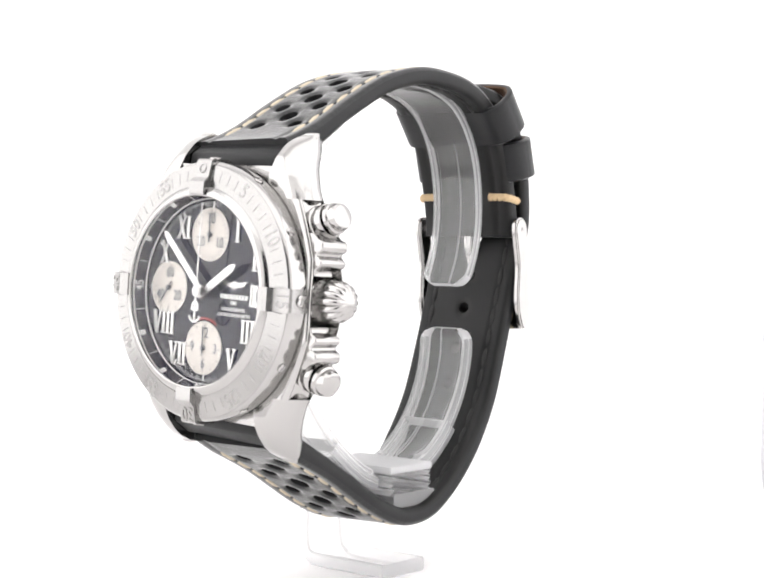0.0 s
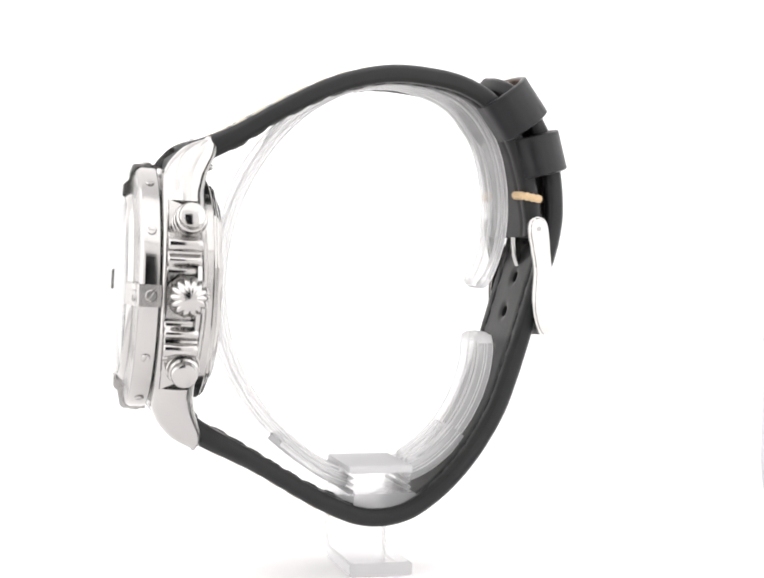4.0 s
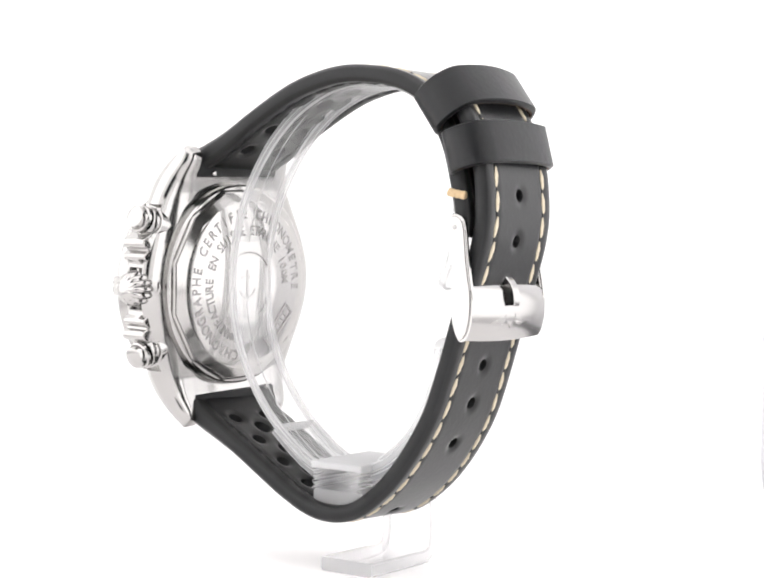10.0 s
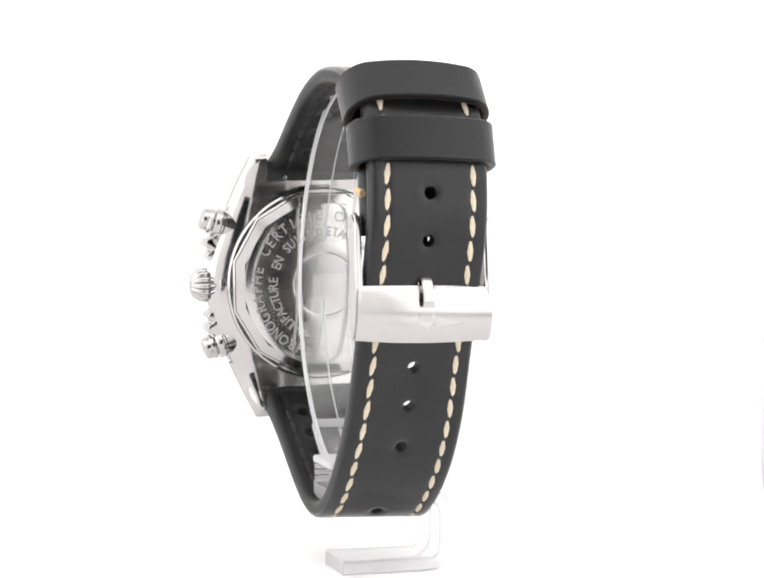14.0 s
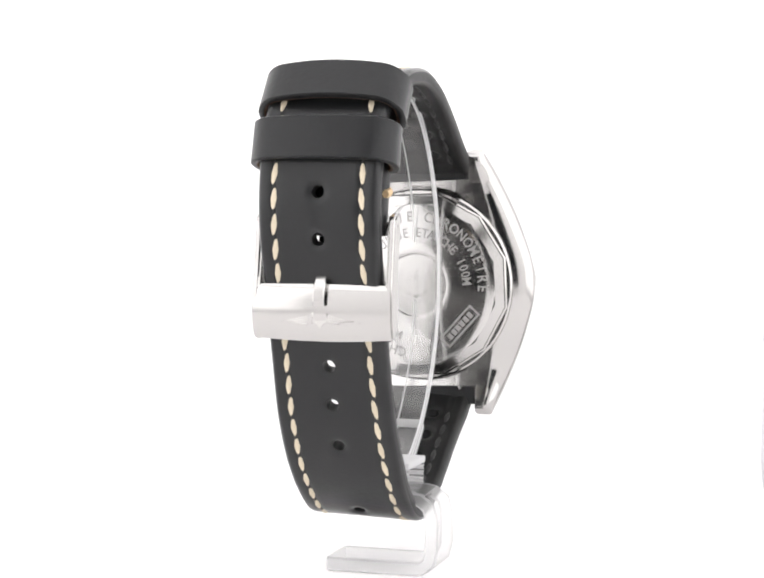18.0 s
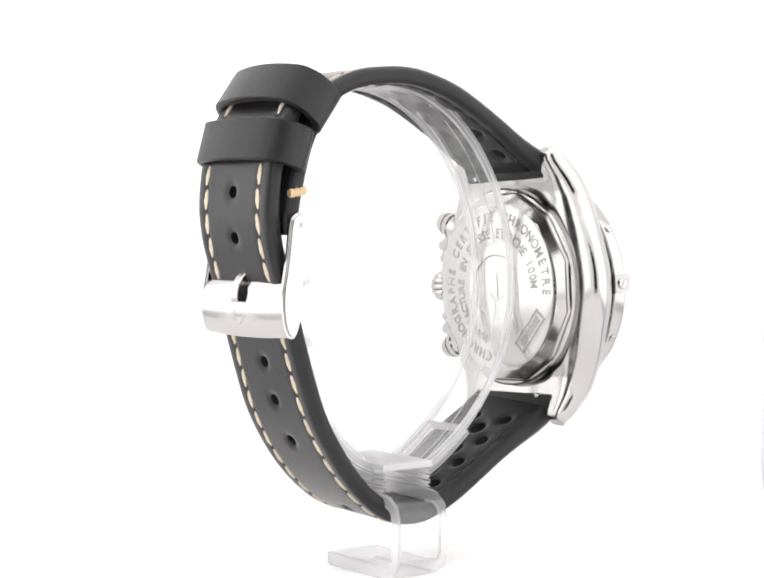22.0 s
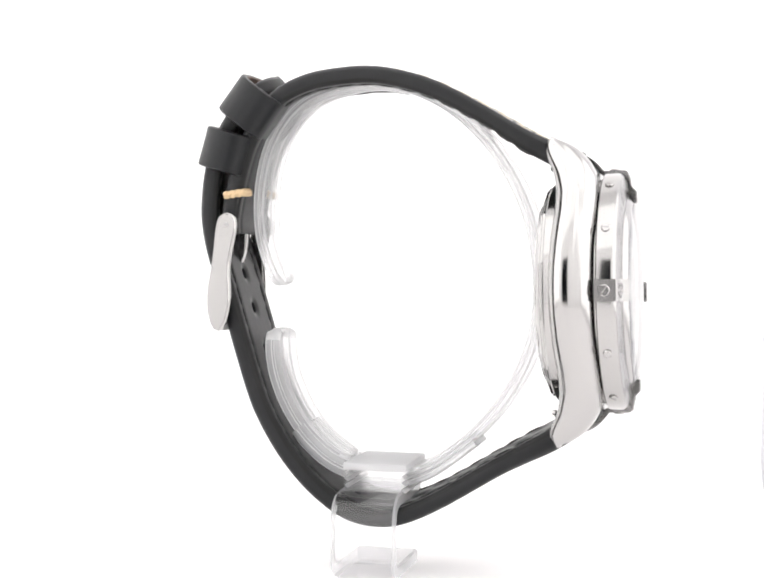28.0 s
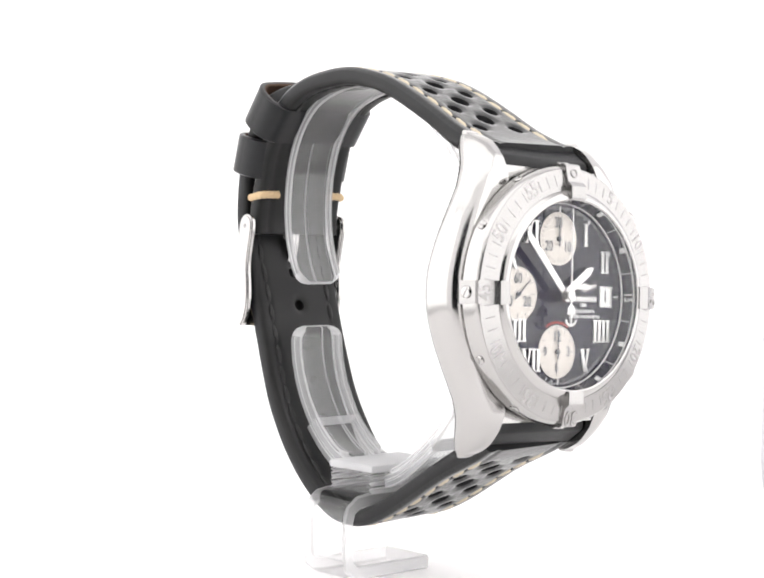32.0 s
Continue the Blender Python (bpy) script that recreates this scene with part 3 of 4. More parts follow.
for z in (12.7, -11.9):
    pusher = part("pusher", lathe([(0, -5.6), (1.6, -5.55), (2.15, -5.25), (2.35, -4.7), (2.35, -4.0), (2.65, -3.75), (2.7, -3.2), (2.35, -3.0), (1.8, -2.9), (1.8, 2.8), (0, 2.8)], 40), STEEL, watch, "round polished steel chronograph pusher",
                  m=pusher_at(z), at=HEAD)
    part("pusher_collar", lathe([(1.8, -2.7), (2.8, -2.7), (3.0, -2.4), (3.0, -1.3), (2.7, -1.0), (2.7, -0.7), (3.1, -0.5), (3.1, 2.8), (1.8, 2.8)], 40), STEEL, pusher, m=pusher_at(z))

def dome_y(r):
    """Height of the shallow dome of the case back at a radius."""
    return 13.0 - 0.06 * (r - 6.9)


back = part("case_back", lathe([(0, 12.72), (6.5, 12.72), (6.65, 12.8), (6.75, 12.98), (6.9, 13.0)] + [(r, dome_y(r)) for r in (9.0, 11.0, 13.0, 15.0, 16.8)] + [(17.2, 12.25), (17.2, 8.9), (0, 8.9)], 144), BACK, watch,
            "shallow domed polished steel case back with engraved words", at=HEAD, sharp=25)


def tier(r, y0, y1, wide, drop, n):
    """A step of the rim with n sides and a sloping shoulder."""
    bm = lathe([(0, y0), (r, y0), (r, y1 - drop), (r - wide, y1), (0, y1)], n)
    bmesh.ops.transform(bm, matrix=turn_y(15), verts=bm.verts)
    return bm


for r, y0, y1, wide, drop, n in ((20.4, 8.8, 10.5, 0.4, 0.3, 144), (20.0, 10.45, 11.1, 0.35, 0.25, 12), (19.5, 11.05, 12.2, 1.9, 0.85, 12)):
    part("back_rim", tier(r, y0, y1, wide, drop, n), STEEL, back, "stepped polished rim of the case back", sharp=20)


def back_words(text, r, size, start, end, y, tilt):
    """Letters on a ring of the case back, read from behind."""
    bm = bmesh.new()
    for k, ch in enumerate(text):
        if ch == " ":
            continue
        a = start + (end - start) * k / (len(text) - 1)
        t = writing(ch, size, 0.07, 0.85, bold=0.012)
        bmesh.ops.transform(t, matrix=turn_y(-a) @ Matrix.Translation((0, y, r)) @ Matrix.Rotation(radians(tilt), 4, "X") @ Matrix.Rotation(math.pi, 4, "Z"), verts=t.verts)
        join(bm, t)
    return bm


part("outer_inscription", back_words("CHRONOGRAPHE CERTIFIE CHRONOMETRE", 14.5, 3.05, -166, 94, dome_y(14.5) + 0.02, 3.4), ENGRAVED, back, "engraved ring of capital letters")
part("inner_inscription", back_words("MANUFACTURE EN SUISSE ETANCHE 100M", 11.1, 2.8, -158, 87, dome_y(11.1) + 0.02, 3.4), ENGRAVED, back, "engraved ring of capital letters")
bm = bmesh.new()
for x0, x1, z0, z1 in ((-4.9, 4.9, 1.1, 1.5), (-4.9, 4.9, -1.5, -1.1), (-4.9, -4.5, -1.1, 1.1), (4.5, 4.9, -1.1, 1.1)):
    add_box(bm, x0, x1, -0.3, 0.14, z0, z1)
for k in range(6):
    add_box(bm, -3.7 + 1.25 * k, -2.8 + 1.25 * k, -0.3, 0.14, -0.65, 0.65)
part("back_plate_mark", bm, ENGRAVED, back, "engraved box with plain bars", m=Matrix.Translation((-9.3, dome_y(12.9) - 0.06, -8.9)) @ turn_y(46) @ Matrix.Rotation(radians(-3.4), 4, "X"))
bm = bmesh.new()
add_box(bm, -0.25, 0.25, -0.1, 0.06, -2.2, 2.4)
add_box(bm, -1.4, 1.4, -0.1, 0.06, 1.0, 1.4)
for k in range(7):
    add_box(bm, -0.4, 0.4, -0.1, 0.06, 1.7, 2.1, m=turn_y(180 - 54 + 18 * k))
part("back_emblem", bm, SATIN, back, "small raised anchor emblem", m=Matrix.Translation((0, 12.76, 0)) @ Matrix.Scale(1.3, 4))

# ------------------------------------------------------------------ the watch: strap
def lateral(y):
    a = radians(3.7 + 0.0373 * y)
    return Vector((math.cos(a), math.sin(a), 0))


def centre_x(y):
    return 1.45 - 0.0617 * y


class Band:
    """A leather band along a line in the y, z plane, with holes punched through."""

    def __init__(self, path, thick, half, out=1, step=0.5, askew=0.0):
        pts, self.length = curve_points([(centre_x(y), y - 11 * lateral(y).y, z) for y, z in path], step)
        self.pts, self.n = pts, len(pts) - 1
        self.thick, self.half = thick, half
        self.frames = []
        for k, p in enumerate(pts):
            t = (pts[min(k + 1, self.n)] - pts[max(k - 1, 0)]).normalized()
            lat = lateral(p.y) + Vector((0, 0, askew))
            lat = (lat - t * lat.dot(t)).normalized()
            nrm = lat.cross(t).normalized() * out
            self.frames.append((p, t, lat, nrm))

    def at(self, s):
        k = min(self.n, max(0, s / self.length * self.n))
        i = min(self.n - 1, int(k))
        f = k - i
        a, b = self.frames[i], self.frames[i + 1]
        return tuple(x.lerp(y, f) for x, y in zip(a, b))

    def place(self, s, l, h):
        p, t, lat, nrm = self.at(s)
        m = Matrix((lat, t, nrm)).transposed().to_4x4()
        m.translation = (p + lat * l + nrm * h) * MM
        return m

    def mesh(self, holes, end_round=0.0, smooth_from=1e9):
        cols = 44
        ls = [-1 + 2 * j / cols for j in range(cols + 1)]
        bm = bmesh.new()
        ds = self.length / self.n
        grid = {}
        ss = [k * ds for k in range(self.n + 1)]
        halves = []
        for s in ss:
            w = self.half(s)
            if end_round and s > self.length - end_round:
                u = (s - self.length + end_round) / end_round
                w *= max(0.12, math.sqrt(max(0, 1 - u * u)))
            halves.append(w)
        flat = {(k, j): (ss[k], ls[j] * halves[k]) for k in range(self.n + 1) for j in range(cols + 1)}
        gone = set()
        for hs, hl, hr in holes:
            k0, k1 = max(0, int((hs - hr) / ds) - 1), min(self.n, int((hs + hr) / ds) + 2)
            cells = set()
            for k in range(k0, min(k1, self.n)):
                for j in range(cols):
                    s = (flat[k, j][0] + flat[k + 1, j][0]) / 2
                    l = (flat[k, j][1] + flat[k, j + 1][1]) / 2
                    if math.hypot(s - hs, l - hl) < hr:
                        cells.add((k, j))
            gone |= cells
            corner = {}
            for k, j in cells:
                for c in ((k, j), (k + 1, j), (k, j + 1), (k + 1, j + 1)):
                    corner[c] = corner.get(c, 0) + 1
            for c, count in corner.items():
                if count < 4:
                    s, l = flat[c]
                    d = math.hypot(s - hs, l - hl) or 1
                    flat[c] = (hs + (s - hs) / d * hr, hl + (l - hl) / d * hr)
        for (k, j), (s, l) in flat.items():
            p, t, lat, nrm = self.at(s)
            h = self.thick(s) / 2
            e = (halves[k] - abs(l)) / 1.1
            e = 1.0 if e > 1 else (0.52 + 0.48 * math.sqrt(max(0, 1 - (1 - max(0, e)) ** 2)))
            for hs, hl, hr in holes:
                d = math.hypot(s - hs, l - hl) - hr
                if d < 1.3:
                    e -= 0.2 * (1 - max(0, d) / 1.3) ** 2
            d = abs(abs(l) - halves[k] + 3.0)
            if d < 0.9:
                e -= 0.14 * (1 - d / 0.9)
            for side, sg in ((0, 1), (1, -1)):
                grid[k, j, side] = bm.verts.new(p + lat * l + nrm * (sg * h * e))
        for k in range(self.n):
            for j in range(cols):
                if (k, j) in gone:
                    continue
                a, b, c, d = (k, j), (k + 1, j), (k + 1, j + 1), (k, j + 1)
                f0 = bm.faces.new([grid[(*x, 0)] for x in (a, b, c, d)])
                f1 = bm.faces.new([grid[(*x, 1)] for x in (d, c, b, a)])
                f0.material_index = 3 if k * ds > smooth_from else 0
                f1.material_index = 1
                for (u, v), nb in (((a, b), (k, j - 1)), ((b, c), (k + 1, j)), ((c, d), (k, j + 1)), ((d, a), (k - 1, j))):
                    if nb in gone or not (0 <= nb[0] < self.n and 0 <= nb[1] < cols):
                        fe = bm.faces.new((grid[(*v, 0)], grid[(*u, 0)], grid[(*u, 1)], grid[(*v, 1)]))
                        fe.material_index = 2
        loose = [v for v in bm.verts if not v.link_faces]
        bmesh.ops.delete(bm, geom=loose, context="VERTS")
        return fixed(bm)


UPPER = [(-37.2, 78.9), (-35.4, 79.5), (-33.0, 80.5), (-28.3, 82.8), (-23.8, 85.6), (-19.3, 88.1), (-14.9, 90.4), (-10.4, 92.4), (-5.9, 93.7), (-1.4, 94.6), (3.0, 94.8), (7.5, 94.4), (12.0, 93.7), (16.6, 92.0),
         (20.3, 89.4), (23.0, 85.4), (25.2, 81.2), (26.5, 76.8), (27.6, 72.2), (28.2, 68.8), (28.4, 66.6), (28.3, 64.6)]
LOWER = [(-37.2, 29.5), (-35.4, 28.3), (-33.3, 27.0), (-29.0, 24.8), (-24.1, 22.1), (-19.5, 19.3), (-14.0, 15.95), (-9.5, 13.65), (-5.4, 12.05), (-0.9, 11.6), (4.1, 12.6), (8.6, 15.4), (13.0, 19.3), (17.3, 24.6), (21.1, 30.8),
         (23.2, 35.9), (25.3, 42.2), (27.0, 47.7), (28.5, 52.6), (30.0, 57.5), (31.5, 62.2), (32.4, 67.0), (32.5, 71.0), (31.9, 76.8), (30.4, 82.0), (27.8, 87.0), (24.4, 91.2), (20.8, 94.4)]
upper = Band(UPPER, lambda s: 3.3 + 1.2 * max(0, 1 - s / 14), lambda s: 11.2 - 0.3 * min(1, s / 60))
lower = Band(LOWER, lambda s: 3.3 + 1.0 * max(0, 1 - s / 14) - 0.2 * min(1, max(0, (s - 120) / 20)), lambda s: 11.2 - 0.4 * min(1, s / 50) + 0.2 * min(1, max(0, (s - 90) / 30)) + 0.3 * max(0, 1 - abs(s - 62) / 22), -1, askew=0.03)


def perforations(first):
    out = []
    for k in range(4):
        out += [(first + 7.37 * k, -4.6, 1.5), (first + 7.37 * k, 4.6, 1.5)]
        out.append((first + 3.7 + 7.37 * k, 0.0, 1.85))
    return out


def nearest_s(band, y, z):
    return min(range(band.n + 1), key=lambda k: (band.pts[k].y - y) ** 2 + (band.pts[k].z - z) ** 2) / band.n * band.length


ADJUST = [(nearest_s(lower, y, z), 0.0, 1.15) for y, z in ((31.8, 72.3), (31.8, 64.0), (29.6, 56.4), (27.4, 49.3), (24.4, 41.7), (22.0, 34.2), (18.4, 26.8), (5.2, 13.4))]


def strap_piece(name, band, holes, label, end_round=0.0, smooth_from=1e9):
    ob = part(name, band.mesh(holes, end_round, smooth_from), LEATHER, watch, label, sharp=50)
    ob.data.materials.append(LEATHER_IN)
    ob.data.materials.append(EDGE)
    ob.data.materials.append(LEATHER_SMOOTH)
    return ob


strap_up = strap_piece("strap", upper, perforations(9.4), "perforated black leather strap half with cream stitching")
strap_low = strap_piece("strap", lower, perforations(6.9) + ADJUST, "perforated black leather strap half with cream stitching and buckle holes", 7.0, 40.0)


def end_loop(z0, z1, ob):
    """The thick strap end folded round the spring bar, between the lugs."""
    side = [(3.4, z0), (3.7, z0 + (z1 - z0) * 0.45), (6.9, z1), (9.9, z1), (9.9, z0)]
    bm = loft([[(x, y, z) for y, z in side] for x in (-11.25, 11.25)])
    bmesh.ops.bevel(bm, geom=bm.edges[:], offset=0.35, segments=2, affect="EDGES", profile=0.5)
    return part("end_loop", bm, EDGE, ob, "thick folded strap end between the lugs", at=HEAD)


end_loop(21.95, 26.2, strap_up)
end_loop(-21.95, -25.9, strap_low)


def stitch_mesh():
    """A twisted thread lying in the leather, along y."""
    rows = []
    for k in range(15):
        u = -1 + k / 7
        w = 0.53 * max(0.14, 1 - abs(u) ** 2.2) ** 0.7
        rows.append([(w * (1 + 0.12 * math.cos(2 * a + 7.5 * u)) * math.cos(a), u * 1.88, w * (1 + 0.12 * math.cos(2 * a + 7.5 * u)) * math.sin(a) * 0.55) for a in [2 * math.pi * i / 12 for i in range(12)]])
    return loft(rows)


def thread_data(mat):
    ob = link("stitch", stitch_mesh(), mat)
    me = ob.data
    bpy.data.objects.remove(ob)
    return me


STITCH, STITCH_DARK = thread_data(THREAD), thread_data(DARK_THREAD)
hole_ob = link("stitch_hole", loft([[(0.34 * c, y, 0.3 * d) for c, d in ((1, -1), (1, 0.4), (0.4, 1), (-0.4, 1), (-1, 0.4), (-1, -1))] for y in (-0.4, 0.4)]), DARK_THREAD)
STITCH_HOLE = hole_ob.data
bpy.data.objects.remove(hole_ob)
random.seed(4)


def stitching(band, ob, s0, s1, skip=()):
    for side in (-1, 1):
        s = s0
        while s < s1:
            l = side * (band.half(s) - 3.0)
            if not any(a < s < b for a, b in skip):
                h = band.thick(s) / 2
                m = band.place(s, l, h - 0.12) @ Matrix.Rotation(radians(random.uniform(-3, 3) + side * 5), 4, "Z")
                shared("stitch", STITCH, ob, m)
                shared("stitch_hole", STITCH_HOLE, ob, band.place(s + 2.12, l, h - 0.3))
                shared("lining_stitch", STITCH_DARK, ob, band.place(s + 2.1, l, -h + 0.04) @ Matrix.Rotation(math.pi, 4, "Y"))
            s += 4.25


stitching(upper, strap_up, 6.5, nearest_s(upper, 19.2, 89.0))
stitching(lower, strap_low, 6.5, lower.length - 5)


def spring_bar(z):
    bm = lathe([(0, -11.6), (0.55, -11.6), (0.75, -11.3), (0.75, 11.3), (0.55, 11.6), (0, 11.6)], 20)
    return part("spring_bar", bm, STEEL, watch, "steel spring bar between the lugs", m=Matrix.Translation((0, 7.3, z)) @ Matrix.Rotation(radians(90), 4, "Z"), at=HEAD)


for z, x, y in ((23.2, 7.7, 10.2), (-22.6, -8.3, 10.2)):
    bar = spring_bar(z)
    part("release_knob", lathe([(0, 0.55), (0.4, 0.5), (0.55, 0.2), (0.5, -0.2), (0.3, -0.4), (0.3, -2.6), (0, -2.6)], 20), STEEL, bar, "tiny steel release knob", m=Matrix.Translation((x, y, z - math.copysign(0.5, z))))


def keeper(y, z, tilt, wide, deep, length, thick, arch, label):
    """A leather loop: a rounded frame, drawn out along the strap. tilt: degrees of the strap's way from straight down."""
    def loop(grow, r, n=7):
        w, d = wide / 2 + grow, deep / 2 + grow
        pts = []
        for cx, cy, a0 in ((w - r, d - r, 0), (-w + r, d - r, 90), (-w + r, -d + r, 180), (w - r, -d + r, 270)):
            for k in range(n):
                a = radians(a0 + 90 * k / (n - 1))
                pts.append((cx + r * math.cos(a), cy + r * math.sin(a)))
        full = []
        for k, a in enumerate(pts):
            full.append(a)
            if k % n == n - 1:
                b = pts[(k + 1) % len(pts)]
                full += [(a[0] + (b[0] - a[0]) * i / 7, a[1] + (b[1] - a[1]) * i / 7) for i in range(1, 7)]
        return full
    rings = []
    L = length / 2
    for u, g, inner in ((-L, 0.35, 0), (-L + 0.25, thick / 2, 0), (L - 0.25, thick / 2, 0), (L, 0.35, 0), (L, -0.35, 1), (L - 0.2, -thick / 2, 1), (-L + 0.2, -thick / 2, 1), (-L, -0.35, 1)):
        pts = loop(g, 3.4 + g)
        rings.append([(x, yy + arch * max(0, 1 - (2 * x / wide) ** 2) * (1 if yy > 0 else 0.2), u) for x, yy in pts])
    bm = loft(rings, ring=True)
    bm.faces.ensure_lookup_table()
    for f in bm.faces[4 * 52:7 * 52]:
        f.material_index = 1
    lat = lateral(y)
    m = Matrix.Translation((centre_x(y), y, z)) @ Matrix.Rotation(math.atan2(lat.y, lat.x), 4, "Z") @ Matrix.Rotation(radians(tilt), 4, "X")
    ob = part("keeper", bm, KEEPER, watch, label, m=m, sharp=40)
    ob.data.materials.append(BROWN)
    return ob


keeper(23.1, 88.6, 36, 25.4, 8.3, 8.1, 1.5, 1.9, "wide black leather keeper loop")
keeper(28.1, 80.3, 15, 25.2, 7.8, 7.8, 1.5, 1.4, "black leather keeper loop beside the buckle")


def cord(points):
    """Two strands twisted round each other."""
    pts, _ = curve_points(points, 0.22)
    bm = bmesh.new()
    for turn in (0, math.pi):
        rings = []
        for k, p in enumerate(pts):
            t = (pts[min(k + 1, len(pts) - 1)] - pts[max(k - 1, 0)]).normalized()
            up = Vector((0, 0, 1))
            side_ = t.cross(up).normalized()
            a = turn + k * 0.6
            c = p + (side_ * math.cos(a) * 0.6 + up * math.sin(a)) * 0.2
            rings.append([tuple(c + (side_ * math.cos(i * math.pi / 3) * 0.75 + up * math.sin(i * math.pi / 3)) * 0.66) for i in range(6)])
        join(bm, loft(rings))
    return bm


# sewn cream bar across the short strap's edge, above the buckle
for side in (-1, 1):
    lat = lateral(28)
    bm = cord([(0, 1.9, 0), (0.05, 0.5, 0), (0.05, -1.2, 0), (-0.5 * side, -1.85, 0), (-2.2 * side, -1.95, 0.05), (-4.4 * side, -1.9, 0.1)])
    part("edge_stitch", bm, CORD, strap_up, "cream bar stitch on the strap edge",
         m=Matrix.Translation(Vector((centre_x(26.5), 26.5, 72.2)) + lat * side * 10.95) @ Matrix.Rotation(math.atan2(lat.y, lat.x), 4, "Z") @ Matrix.Rotation(radians(-10), 4, "X"))

# ------------------------------------------------------------------ the watch: buckle
LB = lateral(31)
BUCKLE = Matrix.Translation((centre_x(29.0) - 0.1, 28.0, 0)) @ Matrix.Rotation(math.atan2(LB.y, LB.x), 4, "Z") @ Matrix.Translation((0, -29.0, 0))


def buckle_arm(side):
    """A curved flat arm in the y, z plane."""
    outer = [(28.3, 68.6), (29.6, 68.1), (30.4, 66.4), (30.8, 62.0), (31.4, 57.5), (31.9, 55.0), (32.0, 52.0), (31.7, 49.4), (31.1, 47.4), (30.2, 46.2), (29.2, 46.2), (28.2, 48.0), (27.5, 51.0), (27.5, 55.0), (27.7, 58.5), (27.0, 62.5), (26.4, 65.5), (26.4, 67.2), (27.1, 68.3)]
    sm, _ = curve_points([(0, y, z) for y, z in outer + outer[:1]], 0.6)
    sm = sm[:-1]
    bm = bmesh.new()
    x0, x1 = side * 11.5, side * 12.9
    a = [bm.verts.new((x0, p.y, p.z)) for p in sm]
    b = [bm.verts.new((x1, p.y, p.z)) for p in sm]
    fa, fb = bm.faces.new(a), bm.faces.new(b)
    for k in range(len(a)):
        bm.faces.new((a[k], a[(k + 1) % len(a)], b[(k + 1) % len(a)], b[k]))
    fixed(bm)
    bmesh.ops.bevel(bm, geom=list(fa.edges) + list(fb.edges), offset=0.42, segments=3, affect="EDGES")
    return bm


bm = bmesh.new()
secs = []
for k in range(25):
    u = -1 + k / 12
    x = u * 12.6
    sag = 0.4 * (1 - u * u)
    prof = [(30.7, 56.2), (31.6, 55.9), (32.3, 54.9), (32.6, 52.8), (32.5, 50.0), (31.9, 47.6), (31.2, 46.4), (30.4, 46.3), (30.3, 47.4), (30.9, 49.6), (31.1, 52.6), (30.9, 54.6), (30.4, 55.4)]
    secs.append([(x, y + sag - 0.55, z - 0.5 * (1 - u * u) * (54 - z) / 8) for y, z in prof])
buckle = part("buckle", loft(secs), STEEL, watch, "polished steel pin buckle", m=BUCKLE, sharp=30)
for side in (-1, 1):
    arm = part("buckle_arm", buckle_arm(side), STEEL, buckle, "polished curved buckle arm", m=BUCKLE)
    part("pin", lathe([(0, -0.12), (0.4, -0.12), (0.5, -0.05), (0.5, 0.4), (0, 0.4)], 20), ENGRAVED, arm, m=BUCKLE @ Matrix.Translation((side * 12.82, 28.3, 66.3)) @ Matrix.Rotation(radians(90 * side), 4, "Z"))
part("buckle_bar", lathe([(0, -11.5), (0.7, -11.5), (0.7, 11.5), (0, 11.5)], 16), STEEL, buckle, m=BUCKLE @ Matrix.Translation((0, 28.3, 66.3)) @ Matrix.Rotation(radians(90), 4, "Z"))
tongue_path, _ = curve_points([(0, 28.4, 66.0), (0, 28.6, 62.0), (0, 29.6, 58.8), (0, 31.6, 56.8), (0, 32.7, 55.2), (0, 33.0, 53.2), (0, 32.8, 52.4)], 0.6)
secs = []
for k, p in enumerate(tongue_path):
    t = (tongue_path[min(k + 1, len(tongue_path) - 1)] - tongue_path[max(k - 1, 0)]).normalized()
    nn = Vector((0, t.z, -t.y))
    w = 1.05 if k > 6 else 1.3
    secs.append([tuple(p + Vector((sx * w, 0, 0)) + nn * sn) for sx, sn in ((-1, -0.5), (-0.8, -0.65), (0.8, -0.65), (1, -0.5), (1, 0.5), (0.8, 0.65), (-0.8, 0.65), (-1, 0.5))])
part("tongue", loft(secs), STEEL, buckle, "short steel buckle tongue", m=BUCKLE)
PLATE = BUCKLE @ Matrix.Translation((0, 32.5, 0))


def bowed(bm):
    """Bends a flat relief to the buckle plate's curve."""
    for v in bm.verts:
        v.co.y -= 0.19 + 0.4 * (v.co.x / 12.7) ** 2 + 0.03 * (v.co.z - 51.0) ** 2
    return bm


